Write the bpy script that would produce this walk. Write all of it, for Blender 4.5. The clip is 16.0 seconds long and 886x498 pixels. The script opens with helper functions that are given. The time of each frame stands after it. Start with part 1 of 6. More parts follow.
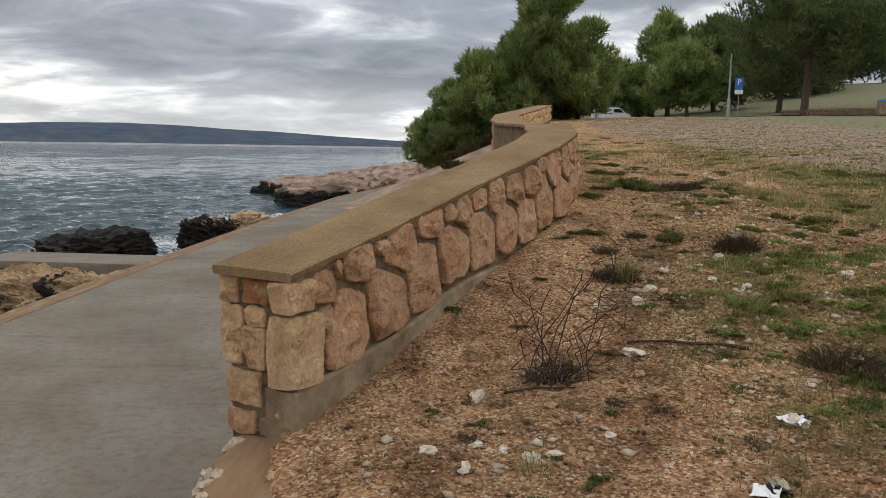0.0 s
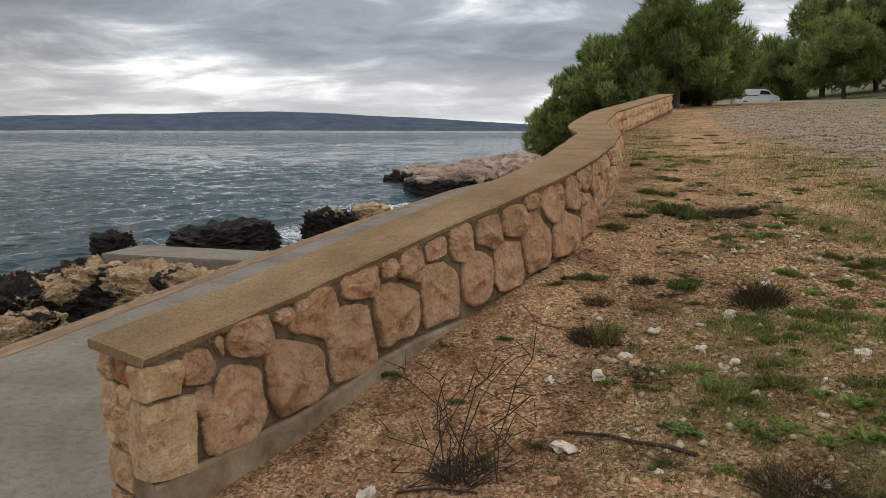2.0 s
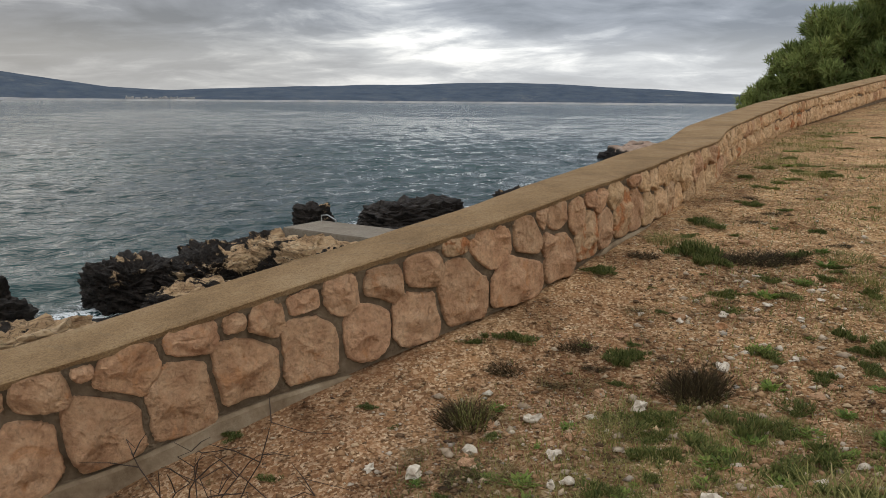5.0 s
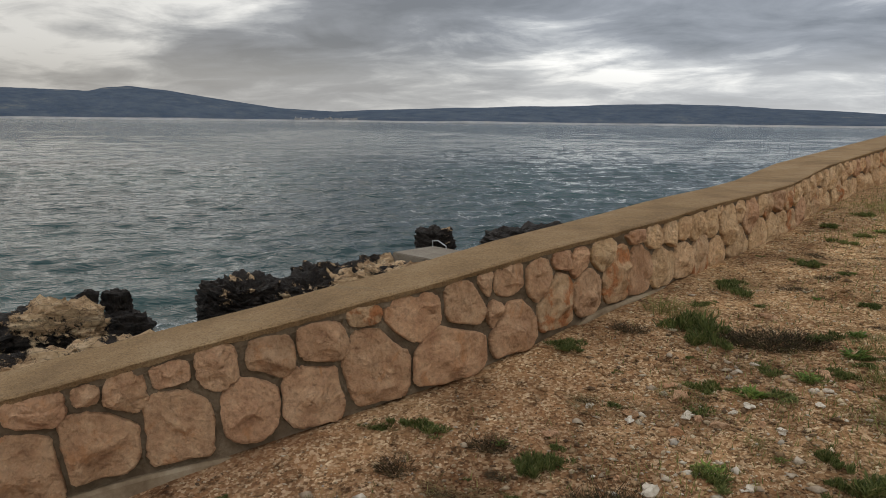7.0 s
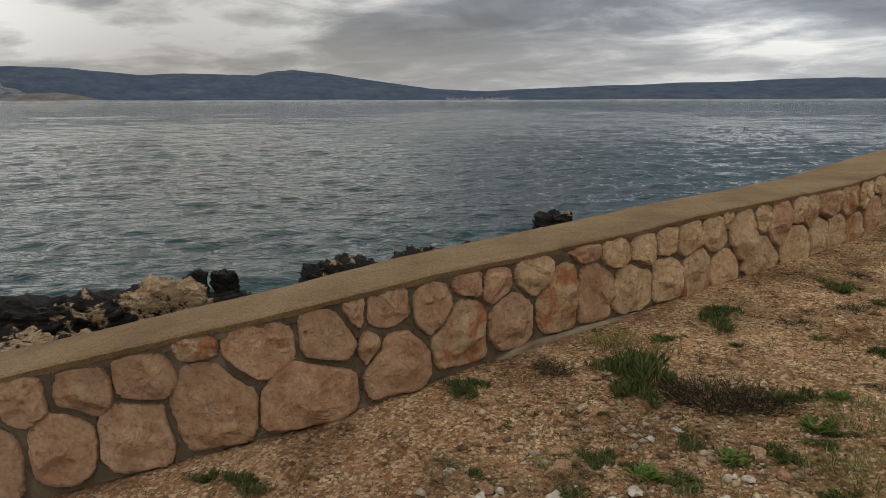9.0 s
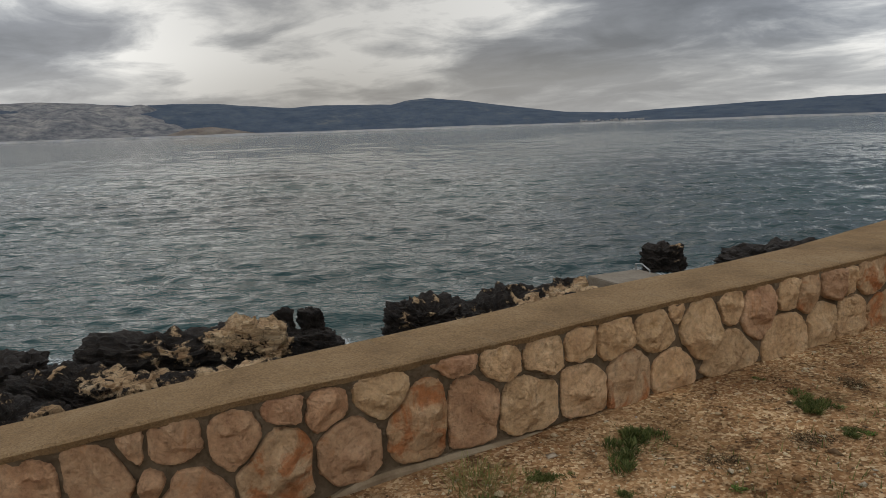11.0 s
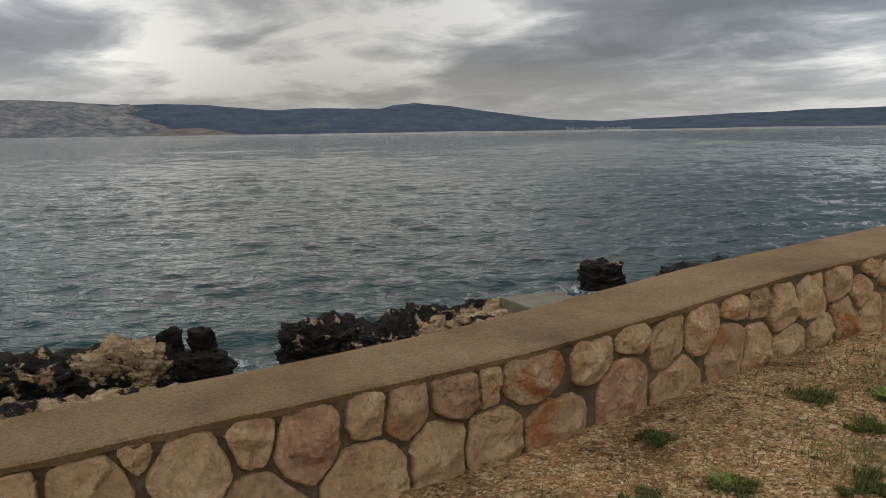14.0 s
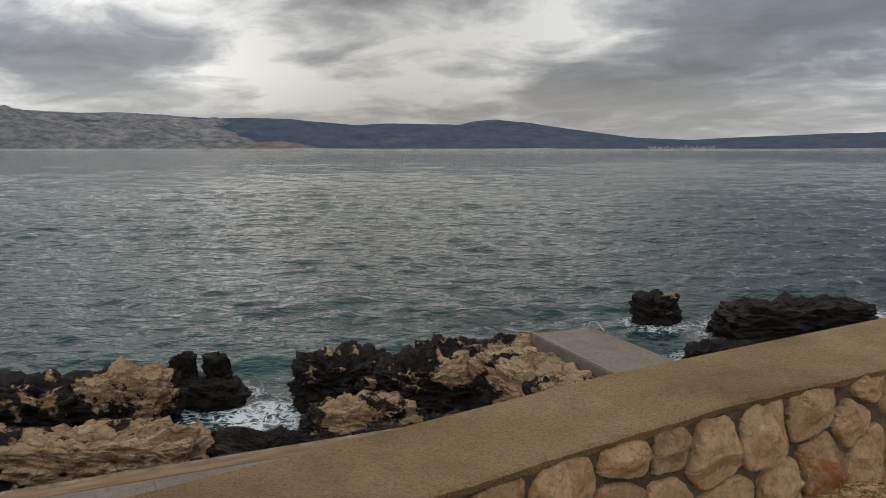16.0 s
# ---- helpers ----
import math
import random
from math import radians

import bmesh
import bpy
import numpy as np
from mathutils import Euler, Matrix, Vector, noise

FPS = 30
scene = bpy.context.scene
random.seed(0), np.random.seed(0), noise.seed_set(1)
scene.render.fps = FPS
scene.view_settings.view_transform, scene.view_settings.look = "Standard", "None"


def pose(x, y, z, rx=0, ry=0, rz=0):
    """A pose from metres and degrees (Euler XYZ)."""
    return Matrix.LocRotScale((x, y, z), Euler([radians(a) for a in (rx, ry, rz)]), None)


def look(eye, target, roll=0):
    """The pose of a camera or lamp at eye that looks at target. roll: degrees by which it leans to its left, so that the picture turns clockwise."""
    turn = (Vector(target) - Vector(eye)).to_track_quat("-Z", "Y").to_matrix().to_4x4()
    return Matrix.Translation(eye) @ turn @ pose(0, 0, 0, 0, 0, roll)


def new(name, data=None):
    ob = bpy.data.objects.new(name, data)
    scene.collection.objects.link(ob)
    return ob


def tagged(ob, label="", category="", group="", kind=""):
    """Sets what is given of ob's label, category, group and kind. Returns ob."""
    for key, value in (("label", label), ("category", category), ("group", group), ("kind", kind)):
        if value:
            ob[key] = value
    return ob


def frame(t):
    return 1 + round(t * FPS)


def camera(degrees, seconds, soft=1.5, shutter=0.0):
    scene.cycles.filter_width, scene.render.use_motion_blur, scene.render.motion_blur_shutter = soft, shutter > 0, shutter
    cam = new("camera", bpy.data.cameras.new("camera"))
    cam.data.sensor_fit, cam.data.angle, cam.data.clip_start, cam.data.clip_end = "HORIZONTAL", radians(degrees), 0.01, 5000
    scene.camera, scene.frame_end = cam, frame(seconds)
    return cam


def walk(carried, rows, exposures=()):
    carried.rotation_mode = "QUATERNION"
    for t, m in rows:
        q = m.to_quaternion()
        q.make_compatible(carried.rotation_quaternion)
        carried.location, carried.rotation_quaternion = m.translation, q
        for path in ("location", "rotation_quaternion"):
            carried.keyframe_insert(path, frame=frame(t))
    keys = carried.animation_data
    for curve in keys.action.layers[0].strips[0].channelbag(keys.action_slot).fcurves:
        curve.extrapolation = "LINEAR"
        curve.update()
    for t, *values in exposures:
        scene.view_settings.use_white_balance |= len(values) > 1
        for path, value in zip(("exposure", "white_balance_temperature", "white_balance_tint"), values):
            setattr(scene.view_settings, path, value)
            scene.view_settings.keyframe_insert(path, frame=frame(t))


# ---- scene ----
# The camera and its walk
cam = camera(59.34, 16.0, soft=0.65)
PATH = [
    (0.0, 0.001, -0.0, 1.502, 82.58, -0.82, 0.02),
    (0.5, 0.249, 0.251, 1.658, 82.78, -1.06, 2.81),
    (1.0, 0.595, 0.337, 1.701, 82.28, -0.62, 7.25),
    (1.5, 0.87, 0.429, 1.796, 82.45, -0.74, 10.62),
    (2.0, 1.19, 0.696, 1.89, 81.37, -0.04, 10.29),
    (2.5, 1.631, 0.799, 1.952, 79.96, 0.54, 11.46),
    (3.0, 1.933, 0.926, 1.999, 79.38, 0.62, 13.84),
    (3.5, 2.216, 1.208, 2.106, 78.51, 0.39, 13.95),
    (4.0, 2.522, 1.412, 2.164, 78.09, 0.11, 18.52),
    (6.5, 3.673, 2.96, 2.507, 81.29, -1.05, 34.64),
    (7.0, 3.873, 3.309, 2.493, 80.67, -0.65, 38.4),
    (7.5, 4.025, 3.656, 2.535, 79.04, 0.04, 44.16),
    (8.0, 4.112, 4.118, 2.561, 78.29, 0.16, 45.44),
    (8.5, 4.301, 4.53, 2.558, 79.42, 0.4, 46.7),
    (9.0, 4.446, 4.975, 2.596, 79.14, 0.15, 49.35),
    (11.5, 4.726, 7.212, 2.891, 81.22, 1.85, 61.11),
    (12.0, 4.667, 7.724, 2.862, 80.93, 1.0, 63.14),
    (12.5, 4.662, 8.212, 2.89, 81.27, -0.17, 64.39),
    (13.0, 4.673, 8.689, 2.949, 80.56, -0.72, 63.7),
    (13.5, 4.622, 9.228, 2.969, 81.14, -0.6, 57.5),
    (14.0, 4.579, 9.738, 2.951, 81.43, 0.86, 58.08),
    (14.5, 4.442, 10.167, 2.984, 80.83, 1.53, 62.39),
    (15.0, 4.173, 10.681, 3.043, 80.83, 1.59, 64.12),
    (15.5, 4.083, 11.216, 3.088, 81.49, 1.13, 65.69),
    (16.0, 3.915, 11.759, 3.103, 82.64, 0.02, 63.84),
]
walk(cam, [(t, pose(x, y, z, rx, ry, rz)) for t, x, y, z, rx, ry, rz in PATH],
     exposures=[(0.0, 0.27), (3.0, 0.22), (4.0, 0.36), (6.5, 0.0), (7.0, 0.02), (7.5, -0.08), (8.0, 0.26), (8.5, 0.05), (9.0, -0.17), (12.0, -0.21), (16.0, -0.17)])

# ---- light: an overcast sky with a veiled sun over the sea ----
SUN_AZ, SUN_EL = 70.0, 38.0          # degrees: azimuth to the left of +y, height
SEA = -3.8                           # height of the water
world = bpy.data.worlds.new("overcast")
scene.world = world
world.use_nodes = True
wn, wl = world.node_tree.nodes, world.node_tree.links
wn.clear()


def ramp_of(nodes, stops, mode="LINEAR"):
    n = nodes.new("ShaderNodeValToRGB")
    n.color_ramp.interpolation = mode
    el = n.color_ramp.elements
    while len(el) < len(stops):
        el.new(0.5)
    for e, (p, c) in zip(el, stops):
        e.position = p
        e.color = (c, c, c, 1) if isinstance(c, (int, float)) else (*c, 1)
    return n


sky = wn.new("ShaderNodeTexSky")
sky.sky_type = "NISHITA"
sky.sun_disc = False
sky.sun_elevation, sky.sun_rotation = radians(SUN_EL), radians(-SUN_AZ)
sky.dust_density = 3.0
sky_level = wn.new("ShaderNodeMix")
sky_level.data_type, sky_level.blend_type = "RGBA", "MULTIPLY"
sky_level.inputs[0].default_value = 1.0
wl.new(sky.outputs[0], sky_level.inputs[6])
sky_level.inputs[7].default_value = (0.10, 0.10, 0.10, 1)

# clouds lie on a flat deck: the direction is divided by its height above the horizon
tc = wn.new("ShaderNodeTexCoord")
sep = wn.new("ShaderNodeSeparateXYZ")
wl.new(tc.outputs["Generated"], sep.inputs[0])
up = wn.new("ShaderNodeMath")
up.operation = "MAXIMUM"
up.inputs[1].default_value = 0.0
wl.new(sep.outputs[2], up.inputs[0])
lift = wn.new("ShaderNodeMath")
lift.inputs[1].default_value = 0.16
wl.new(up.outputs[0], lift.inputs[0])
deck = wn.new("ShaderNodeVectorMath")
deck.operation = "DIVIDE"
wl.new(tc.outputs["Generated"], deck.inputs[0])
wl.new(lift.outputs[0], deck.inputs[1])
turn = wn.new("ShaderNodeMapping")
turn.inputs["Rotation"].default_value = (0, 0, radians(-56))
turn.inputs["Scale"].default_value = (0.85, 1.0, 1.0)
turn.inputs["Location"].default_value = (3.1, 1.7, 0)
wl.new(deck.outputs[0], turn.inputs[0])
big = wn.new("ShaderNodeTexNoise")
big.inputs["Scale"].default_value, big.inputs["Detail"].default_value, big.inputs["Roughness"].default_value = 0.62, 8, 0.54
big.inputs["Distortion"].default_value = 0.15
wl.new(turn.outputs[0], big.inputs["Vector"])
tone = ramp_of(wn, [(0.30, (0.145, 0.162, 0.190)), (0.42, (0.225, 0.245, 0.280)), (0.50, (0.40, 0.42, 0.445)), (0.61, (0.88, 0.88, 0.86))])
fine = wn.new("ShaderNodeTexNoise")
fine.inputs["Scale"].default_value, fine.inputs["Detail"].default_value, fine.inputs["Roughness"].default_value = 2.0, 9, 0.58
fine.inputs["Distortion"].default_value = 0.5
wl.new(turn.outputs[0], fine.inputs["Vector"])
billow = wn.new("ShaderNodeMath")
billow.operation = "MULTIPLY_ADD"
billow.inputs[1].default_value, billow.inputs[2].default_value = 0.52, -0.26
wl.new(fine.outputs[0], billow.inputs[0])
heap = wn.new("ShaderNodeMath")
wl.new(big.outputs[0], heap.inputs[0])
wl.new(billow.outputs[0], heap.inputs[1])
bank = ramp_of(wn, [(0.05, 0.0), (0.10, 0.035), (0.17, 0.035), (0.27, 0.0)], "EASE")    # a darker bank of stratus above the horizon
wl.new(sep.outputs[2], bank.inputs[0])
thick = wn.new("ShaderNodeMath")
thick.operation = "SUBTRACT"
wl.new(heap.outputs[0], thick.inputs[0])
wl.new(bank.outputs[0], thick.inputs[1])
wl.new(thick.outputs[0], tone.inputs[0])
low = ramp_of(wn, [(0.0, 0.75), (0.04, 0.45), (0.10, 0.0)], "EASE")
wl.new(sep.outputs[2], low.inputs[0])
veil = wn.new("ShaderNodeMix")
veil.data_type = "RGBA"
wl.new(low.outputs[0], veil.inputs[0])
wl.new(tone.outputs[0], veil.inputs[6])
veil.inputs[7].default_value = (0.46, 0.465, 0.46, 1)
gaps = wn.new("ShaderNodeMix")          # thin places let the blue through a little
gaps.data_type = "RGBA"
gaps.inputs[0].default_value = 0.92
wl.new(sky_level.outputs[2], gaps.inputs[6])
rise = wn.new("ShaderNodeMapRange")       # an overcast sky is brightest overhead
rise.inputs["From Min"].default_value, rise.inputs["From Max"].default_value = 0.32, 1.0
rise.inputs["To Min"].default_value, rise.inputs["To Max"].default_value = 1.0, 2.1
wl.new(sep.outputs[2], rise.inputs["Value"])
crown_light = wn.new("ShaderNodeMix")
crown_light.data_type, crown_light.blend_type = "RGBA", "MULTIPLY"
crown_light.inputs[0].default_value = 1.0
wl.new(veil.outputs[2], crown_light.inputs[6])
wl.new(rise.outputs[0], crown_light.inputs[7])
toward = wn.new("ShaderNodeVectorMath")    # the cloud is thinner and brighter to the north
toward.operation = "DOT_PRODUCT"
toward.inputs[1].default_value = Vector((-math.sin(radians(8)) * 0.97, math.cos(radians(8)) * 0.97, 0.22))
wl.new(tc.outputs["Generated"], toward.inputs[0])
thin = ramp_of(wn, [(0.0, 1.03), (0.2, 1.0), (0.52, 0.78), (0.80, 0.89), (1.0, 1.08)], "EASE")
wl.new(toward.outputs["Value"], thin.inputs[0])
thinner = wn.new("ShaderNodeMath")
thinner.operation = "MULTIPLY_ADD"
thinner.inputs[1].default_value, thinner.inputs[2].default_value = 2.75, -1.45
wl.new(thin.outputs[0], thinner.inputs[0])
north = wn.new("ShaderNodeMix")
north.data_type, north.blend_type = "RGBA", "MULTIPLY"
north.inputs[0].default_value = 1.0
wl.new(crown_light.outputs[2], north.inputs[6])
wl.new(thinner.outputs[0], north.inputs[7])
wl.new(north.outputs[2], gaps.inputs[7])
back = wn.new("ShaderNodeBackground")
back.inputs[1].default_value = 1.0
wl.new(gaps.outputs[2], back.inputs[0])
wout = wn.new("ShaderNodeOutputWorld")
wl.new(back.outputs[0], wout.inputs[0])

sun = new("sun", bpy.data.lights.new("sun", "SUN"))
sun.data.energy, sun.data.angle, sun.data.color = 0.35, radians(60), (1.0, 0.88, 0.74)
_a, _e = radians(SUN_AZ), radians(SUN_EL)
sun.matrix_world = look((-math.sin(_a) * math.cos(_e) * 50, math.cos(_a) * math.cos(_e) * 50, math.sin(_e) * 50), (0, 0, 0))


# ---- materials ----
class Mat:
    """A small builder for a procedural Principled material."""

    def __init__(self, name, rough=0.85, spec=0.3):
        self.m = bpy.data.materials.new(name)
        self.m.use_nodes = True
        self.n, self.l = self.m.node_tree.nodes, self.m.node_tree.links
        self.bsdf = self.n["Principled BSDF"]
        self.bsdf.inputs["Roughness"].default_value = rough
        self.bsdf.inputs["Specular IOR Level"].default_value = spec
        self.geo = self.n.new("ShaderNodeNewGeometry")
        self.pos = self.geo.outputs["Position"]

    def noise(self, scale, detail=4, rough=0.55, vec=None, distort=0.0):
        n = self.n.new("ShaderNodeTexNoise")
        n.inputs["Scale"].default_value, n.inputs["Detail"].default_value = scale, detail
        n.inputs["Roughness"].default_value, n.inputs["Distortion"].default_value = rough, distort
        self.l.new(vec or self.pos, n.inputs["Vector"])
        return n.outputs[0]

    def cells(self, scale, out="Distance", feature="F1", vec=None):
        n = self.n.new("ShaderNodeTexVoronoi")
        n.feature = feature
        n.inputs["Scale"].default_value = scale
        self.l.new(vec or self.pos, n.inputs["Vector"])
        return n.outputs[out]

    def stretch(self, scale, rot=(0, 0, 0)):
        n = self.n.new("ShaderNodeMapping")
        n.inputs["Scale"].default_value, n.inputs["Rotation"].default_value = scale, rot
        self.l.new(self.pos, n.inputs[0])
        return n.outputs[0]

    def ramp(self, src, stops, mode="LINEAR"):
        r = ramp_of(self.n, stops, mode)
        self.l.new(src, r.inputs[0])
        return r.outputs[0]

    def mix(self, fac, a, b, blend="MIX"):
        n = self.n.new("ShaderNodeMix")
        n.data_type, n.blend_type = "RGBA", blend
        for v, i in ((fac, 0), (a, 6), (b, 7)):
            if isinstance(v, (int, float)):
                n.inputs[i].default_value = v
            elif isinstance(v, tuple):
                n.inputs[i].default_value = (*v, 1)
            else:
                self.l.new(v, n.inputs[i])
        return n.outputs[2]

    def math(self, op, a, b=0.0):
        n = self.n.new("ShaderNodeMath")
        n.operation = op
        for v, i in ((a, 0), (b, 1)):
            if isinstance(v, (int, float)):
                n.inputs[i].default_value = v
            else:
                self.l.new(v, n.inputs[i])
        return n.outputs[0]

    def axis(self, i):
        n = self.n.new("ShaderNodeSeparateXYZ")
        self.l.new(self.pos, n.inputs[0])
        return n.outputs[i]

    def random(self):
        return self.n.new("ShaderNodeObjectInfo").outputs["Random"]

    def island(self):
        return self.geo.outputs["Random Per Island"]

    def attr(self, name):
        n = self.n.new("ShaderNodeAttribute")
        n.attribute_name = name
        return n.outputs["Fac"]

    def colour(self, v):
        if isinstance(v, tuple):
            self.bsdf.inputs["Base Color"].default_value = (*v, 1)
        else:
            self.l.new(v, self.bsdf.inputs["Base Color"])
        return self

    def rough(self, v):
        self.l.new(v, self.bsdf.inputs["Roughness"])
        return self

    def bump(self, h, dist=0.01, strength=1.0):
        n = self.n.new("ShaderNodeBump")
        n.inputs["Distance"].default_value, n.inputs["Strength"].default_value = dist, strength
        self.l.new(h, n.inputs["Height"])
        if self.bsdf.inputs["Normal"].is_linked:
            self.l.new(self.bsdf.inputs["Normal"].links[0].from_socket, n.inputs["Normal"])
        self.l.new(n.outputs[0], self.bsdf.inputs["Normal"])
        return self


def earth_stain(a):
    """Damp dark earth, dusty patches and bits of humus, the same for the soil and the chips that lie in it."""
    damp = a.ramp(a.noise(1.7, 7, 0.68, distort=0.8), [(0.36, (0.55, 0.50, 0.45)), (0.50, (0.96, 0.95, 0.94)), (0.64, (1.22, 1.22, 1.20))])
    bits = a.ramp(a.noise(8.5, 5, 0.7), [(0.34, (0.36, 0.33, 0.29)), (0.44, (1.0, 1.0, 1.0))])
    # the earth turns from reddish by the wall's end to pale ochre grit further up
    place = a.math("ADD", a.math("MULTIPLY", a.axis(1), 0.1), a.math("MULTIPLY", a.math("SUBTRACT", a.noise(0.7, 4), 0.5), 0.5))
    hue = a.ramp(place, [(0.55, (1.03, 1.0, 0.95)), (1.0, (1.30, 1.32, 1.17))])
    return a.mix(1.0, a.mix(1.0, damp, bits, "MULTIPLY"), hue, "MULTIPLY")


def mat_ground():
    a = Mat("gravelly_earth", 0.95, 0.15)
    soil = a.ramp(a.noise(1.3, 6, 0.6), [(0.30, (0.150, 0.064, 0.027)), (0.5, (0.260, 0.130, 0.062)), (0.7, (0.340, 0.205, 0.110))])
    grit = a.ramp(a.cells(62, "Color"), [(0.1, (0.060, 0.033, 0.018)), (0.5, (0.255, 0.150, 0.080)), (0.95, (0.60, 0.47, 0.33))])
    c = a.mix(a.ramp(a.noise(9, 4), [(0.35, 0.35), (0.65, 0.8)]), soil, grit)
    far_grit = a.ramp(a.noise(14, 8, 0.7), [(0.3, (0.12, 0.095, 0.07)), (0.5, (0.25, 0.205, 0.16)), (0.7, (0.40, 0.35, 0.285))])
    c = a.mix(1.0, c, earth_stain(a), "MULTIPLY")
    c = a.mix(a.attr("gravel"), c, far_grit)
    turf = a.ramp(a.noise(30, 5, 0.7), [(0.3, (0.085, 0.10, 0.032)), (0.55, (0.155, 0.18, 0.058)), (0.8, (0.26, 0.245, 0.10))])
    c = a.mix(a.ramp(a.math("MULTIPLY", a.attr("grass"), a.ramp(a.noise(5, 6, 0.7), [(0.3, 0.25), (0.6, 1.0)])), [(0.3, 0), (0.7, 0.42), (0.95, 0.9)]), c, turf)
    rocky = a.ramp(a.noise(1.1, 8, 0.65), [(0.3, (0.16, 0.105, 0.075)), (0.55, (0.33, 0.24, 0.175)), (0.75, (0.45, 0.35, 0.27))])
    zz = a.math("MULTIPLY", a.math("ADD", a.axis(2), 3.6), 0.5)
    zz = a.math("ADD", zz, a.math("MULTIPLY", a.math("SUBTRACT", a.noise(0.8, 6), 0.5), 1.3))
    rocky = a.mix(a.ramp(zz, [(0.25, 1.0), (0.5, 0.0)]), rocky, (0.022, 0.019, 0.017))
    c = a.mix(a.attr("shore"), c, rocky)
    a.colour(c)
    a.bump(a.cells(62), 0.006, 0.7).bump(a.noise(16, 6, 0.7), 0.02, 0.6)
    return a.m


def mat_stone(name, lo, mid, hi, fleck, amount):
    a = Mat(name, 0.85, 0.25)
    r = a.random()
    base = a.ramp(a.noise(7, 6, 0.65), [(0.28, lo), (0.5, mid), (0.75, hi)])
    tint = a.ramp(r, [(0.0, (0.78, 0.74, 0.68)), (0.25, (1.04, 0.94, 0.85)), (0.5, (0.90, 0.86, 0.79)), (0.75, (1.04, 0.98, 0.92)), (1.0, (0.97, 0.88, 0.82))])
    base = a.mix(1.0, base, tint, "MULTIPLY")
    base = a.mix(a.ramp(a.noise(4.5, 5, 0.6, distort=1.0), [(0.62 - 0.25 * amount, 0), (0.70 - 0.2 * amount, 0.85)]), base, fleck)
    base = a.mix(a.ramp(a.noise(40, 4, 0.7), [(0.32, 0.25), (0.5, 0.0)]), base, (0.14, 0.10, 0.065))
    vary = a.ramp(a.noise(24, 7, 0.7), [(0.30, (0.58, 0.54, 0.50)), (0.46, (0.96, 0.95, 0.93)), (0.70, (1.24, 1.23, 1.21))])
    a.colour(a.mix(0.75, base, vary, "MULTIPLY"))
    chip = a.cells(11, "Distance", "F1", a.mix(0.5, a.pos, a.noise(5, 4), "ADD"))
    a.bump(chip, 0.030, 0.7)
    a.bump(a.noise(9, 10, 0.66), 0.065, 1.0).bump(a.noise(60, 6, 0.7), 0.010, 1.0)
    return a.m


def mat_mortar():
    a = Mat("grey_mortar", 0.95, 0.15)
    c = a.ramp(a.noise(6, 6, 0.65), [(0.3, (0.120, 0.082, 0.050)), (0.55, (0.235, 0.170, 0.108)), (0.75, (0.34, 0.265, 0.18))])
    a.colour(c).bump(a.noise(55, 6, 0.75), 0.03, 1.0).bump(a.noise(12, 5), 0.03, 0.8)
    return a.m


def mat_footing():
    a = Mat("pale_concrete_footing", 0.95, 0.15)
    c = a.ramp(a.noise(4, 7, 0.7), [(0.3, (0.13, 0.088, 0.052)), (0.5, (0.235, 0.172, 0.110)), (0.72, (0.36, 0.29, 0.20))])
    a.colour(c).bump(a.noise(45, 5, 0.7), 0.008, 0.8)
    return a.m


def mat_coping():
    a = Mat("sandy_concrete_coping", 0.92, 0.2)
    c = a.ramp(a.noise(1.7, 7, 0.62), [(0.30, (0.195, 0.122, 0.060)), (0.5, (0.315, 0.202, 0.100)), (0.70, (0.395, 0.272, 0.150))])
    c = a.mix(a.ramp(a.noise(95, 4, 0.8), [(0.30, 0.45), (0.5, 0.0)]), c, (0.13, 0.095, 0.06))
    c = a.mix(a.ramp(a.noise(120, 3, 0.8), [(0.58, 0.0), (0.72, 0.55)]), c, (0.40, 0.32, 0.21))
    streak = a.noise(3.0, 6, 0.7, a.stretch((0.5, 3.5, 1), (0, 0, 0.5)))
    c = a.mix(a.ramp(streak, [(0.58, 0.0), (0.72, 0.45)]), c, (0.20, 0.17, 0.125))
    grain = a.ramp(a.cells(105, "Color"), [(0.05, (0.66, 0.63, 0.60)), (0.4, (0.97, 0.97, 0.97)), (0.95, (1.25, 1.25, 1.25))])
    c = a.mix(0.75, c, grain, "MULTIPLY")
    a.colour(c).bump(a.cells(105), 0.006, 0.9).bump(a.noise(80, 6, 0.8), 0.012, 1.0).bump(a.noise(11, 5, 0.6), 0.018, 0.7)
    return a.m


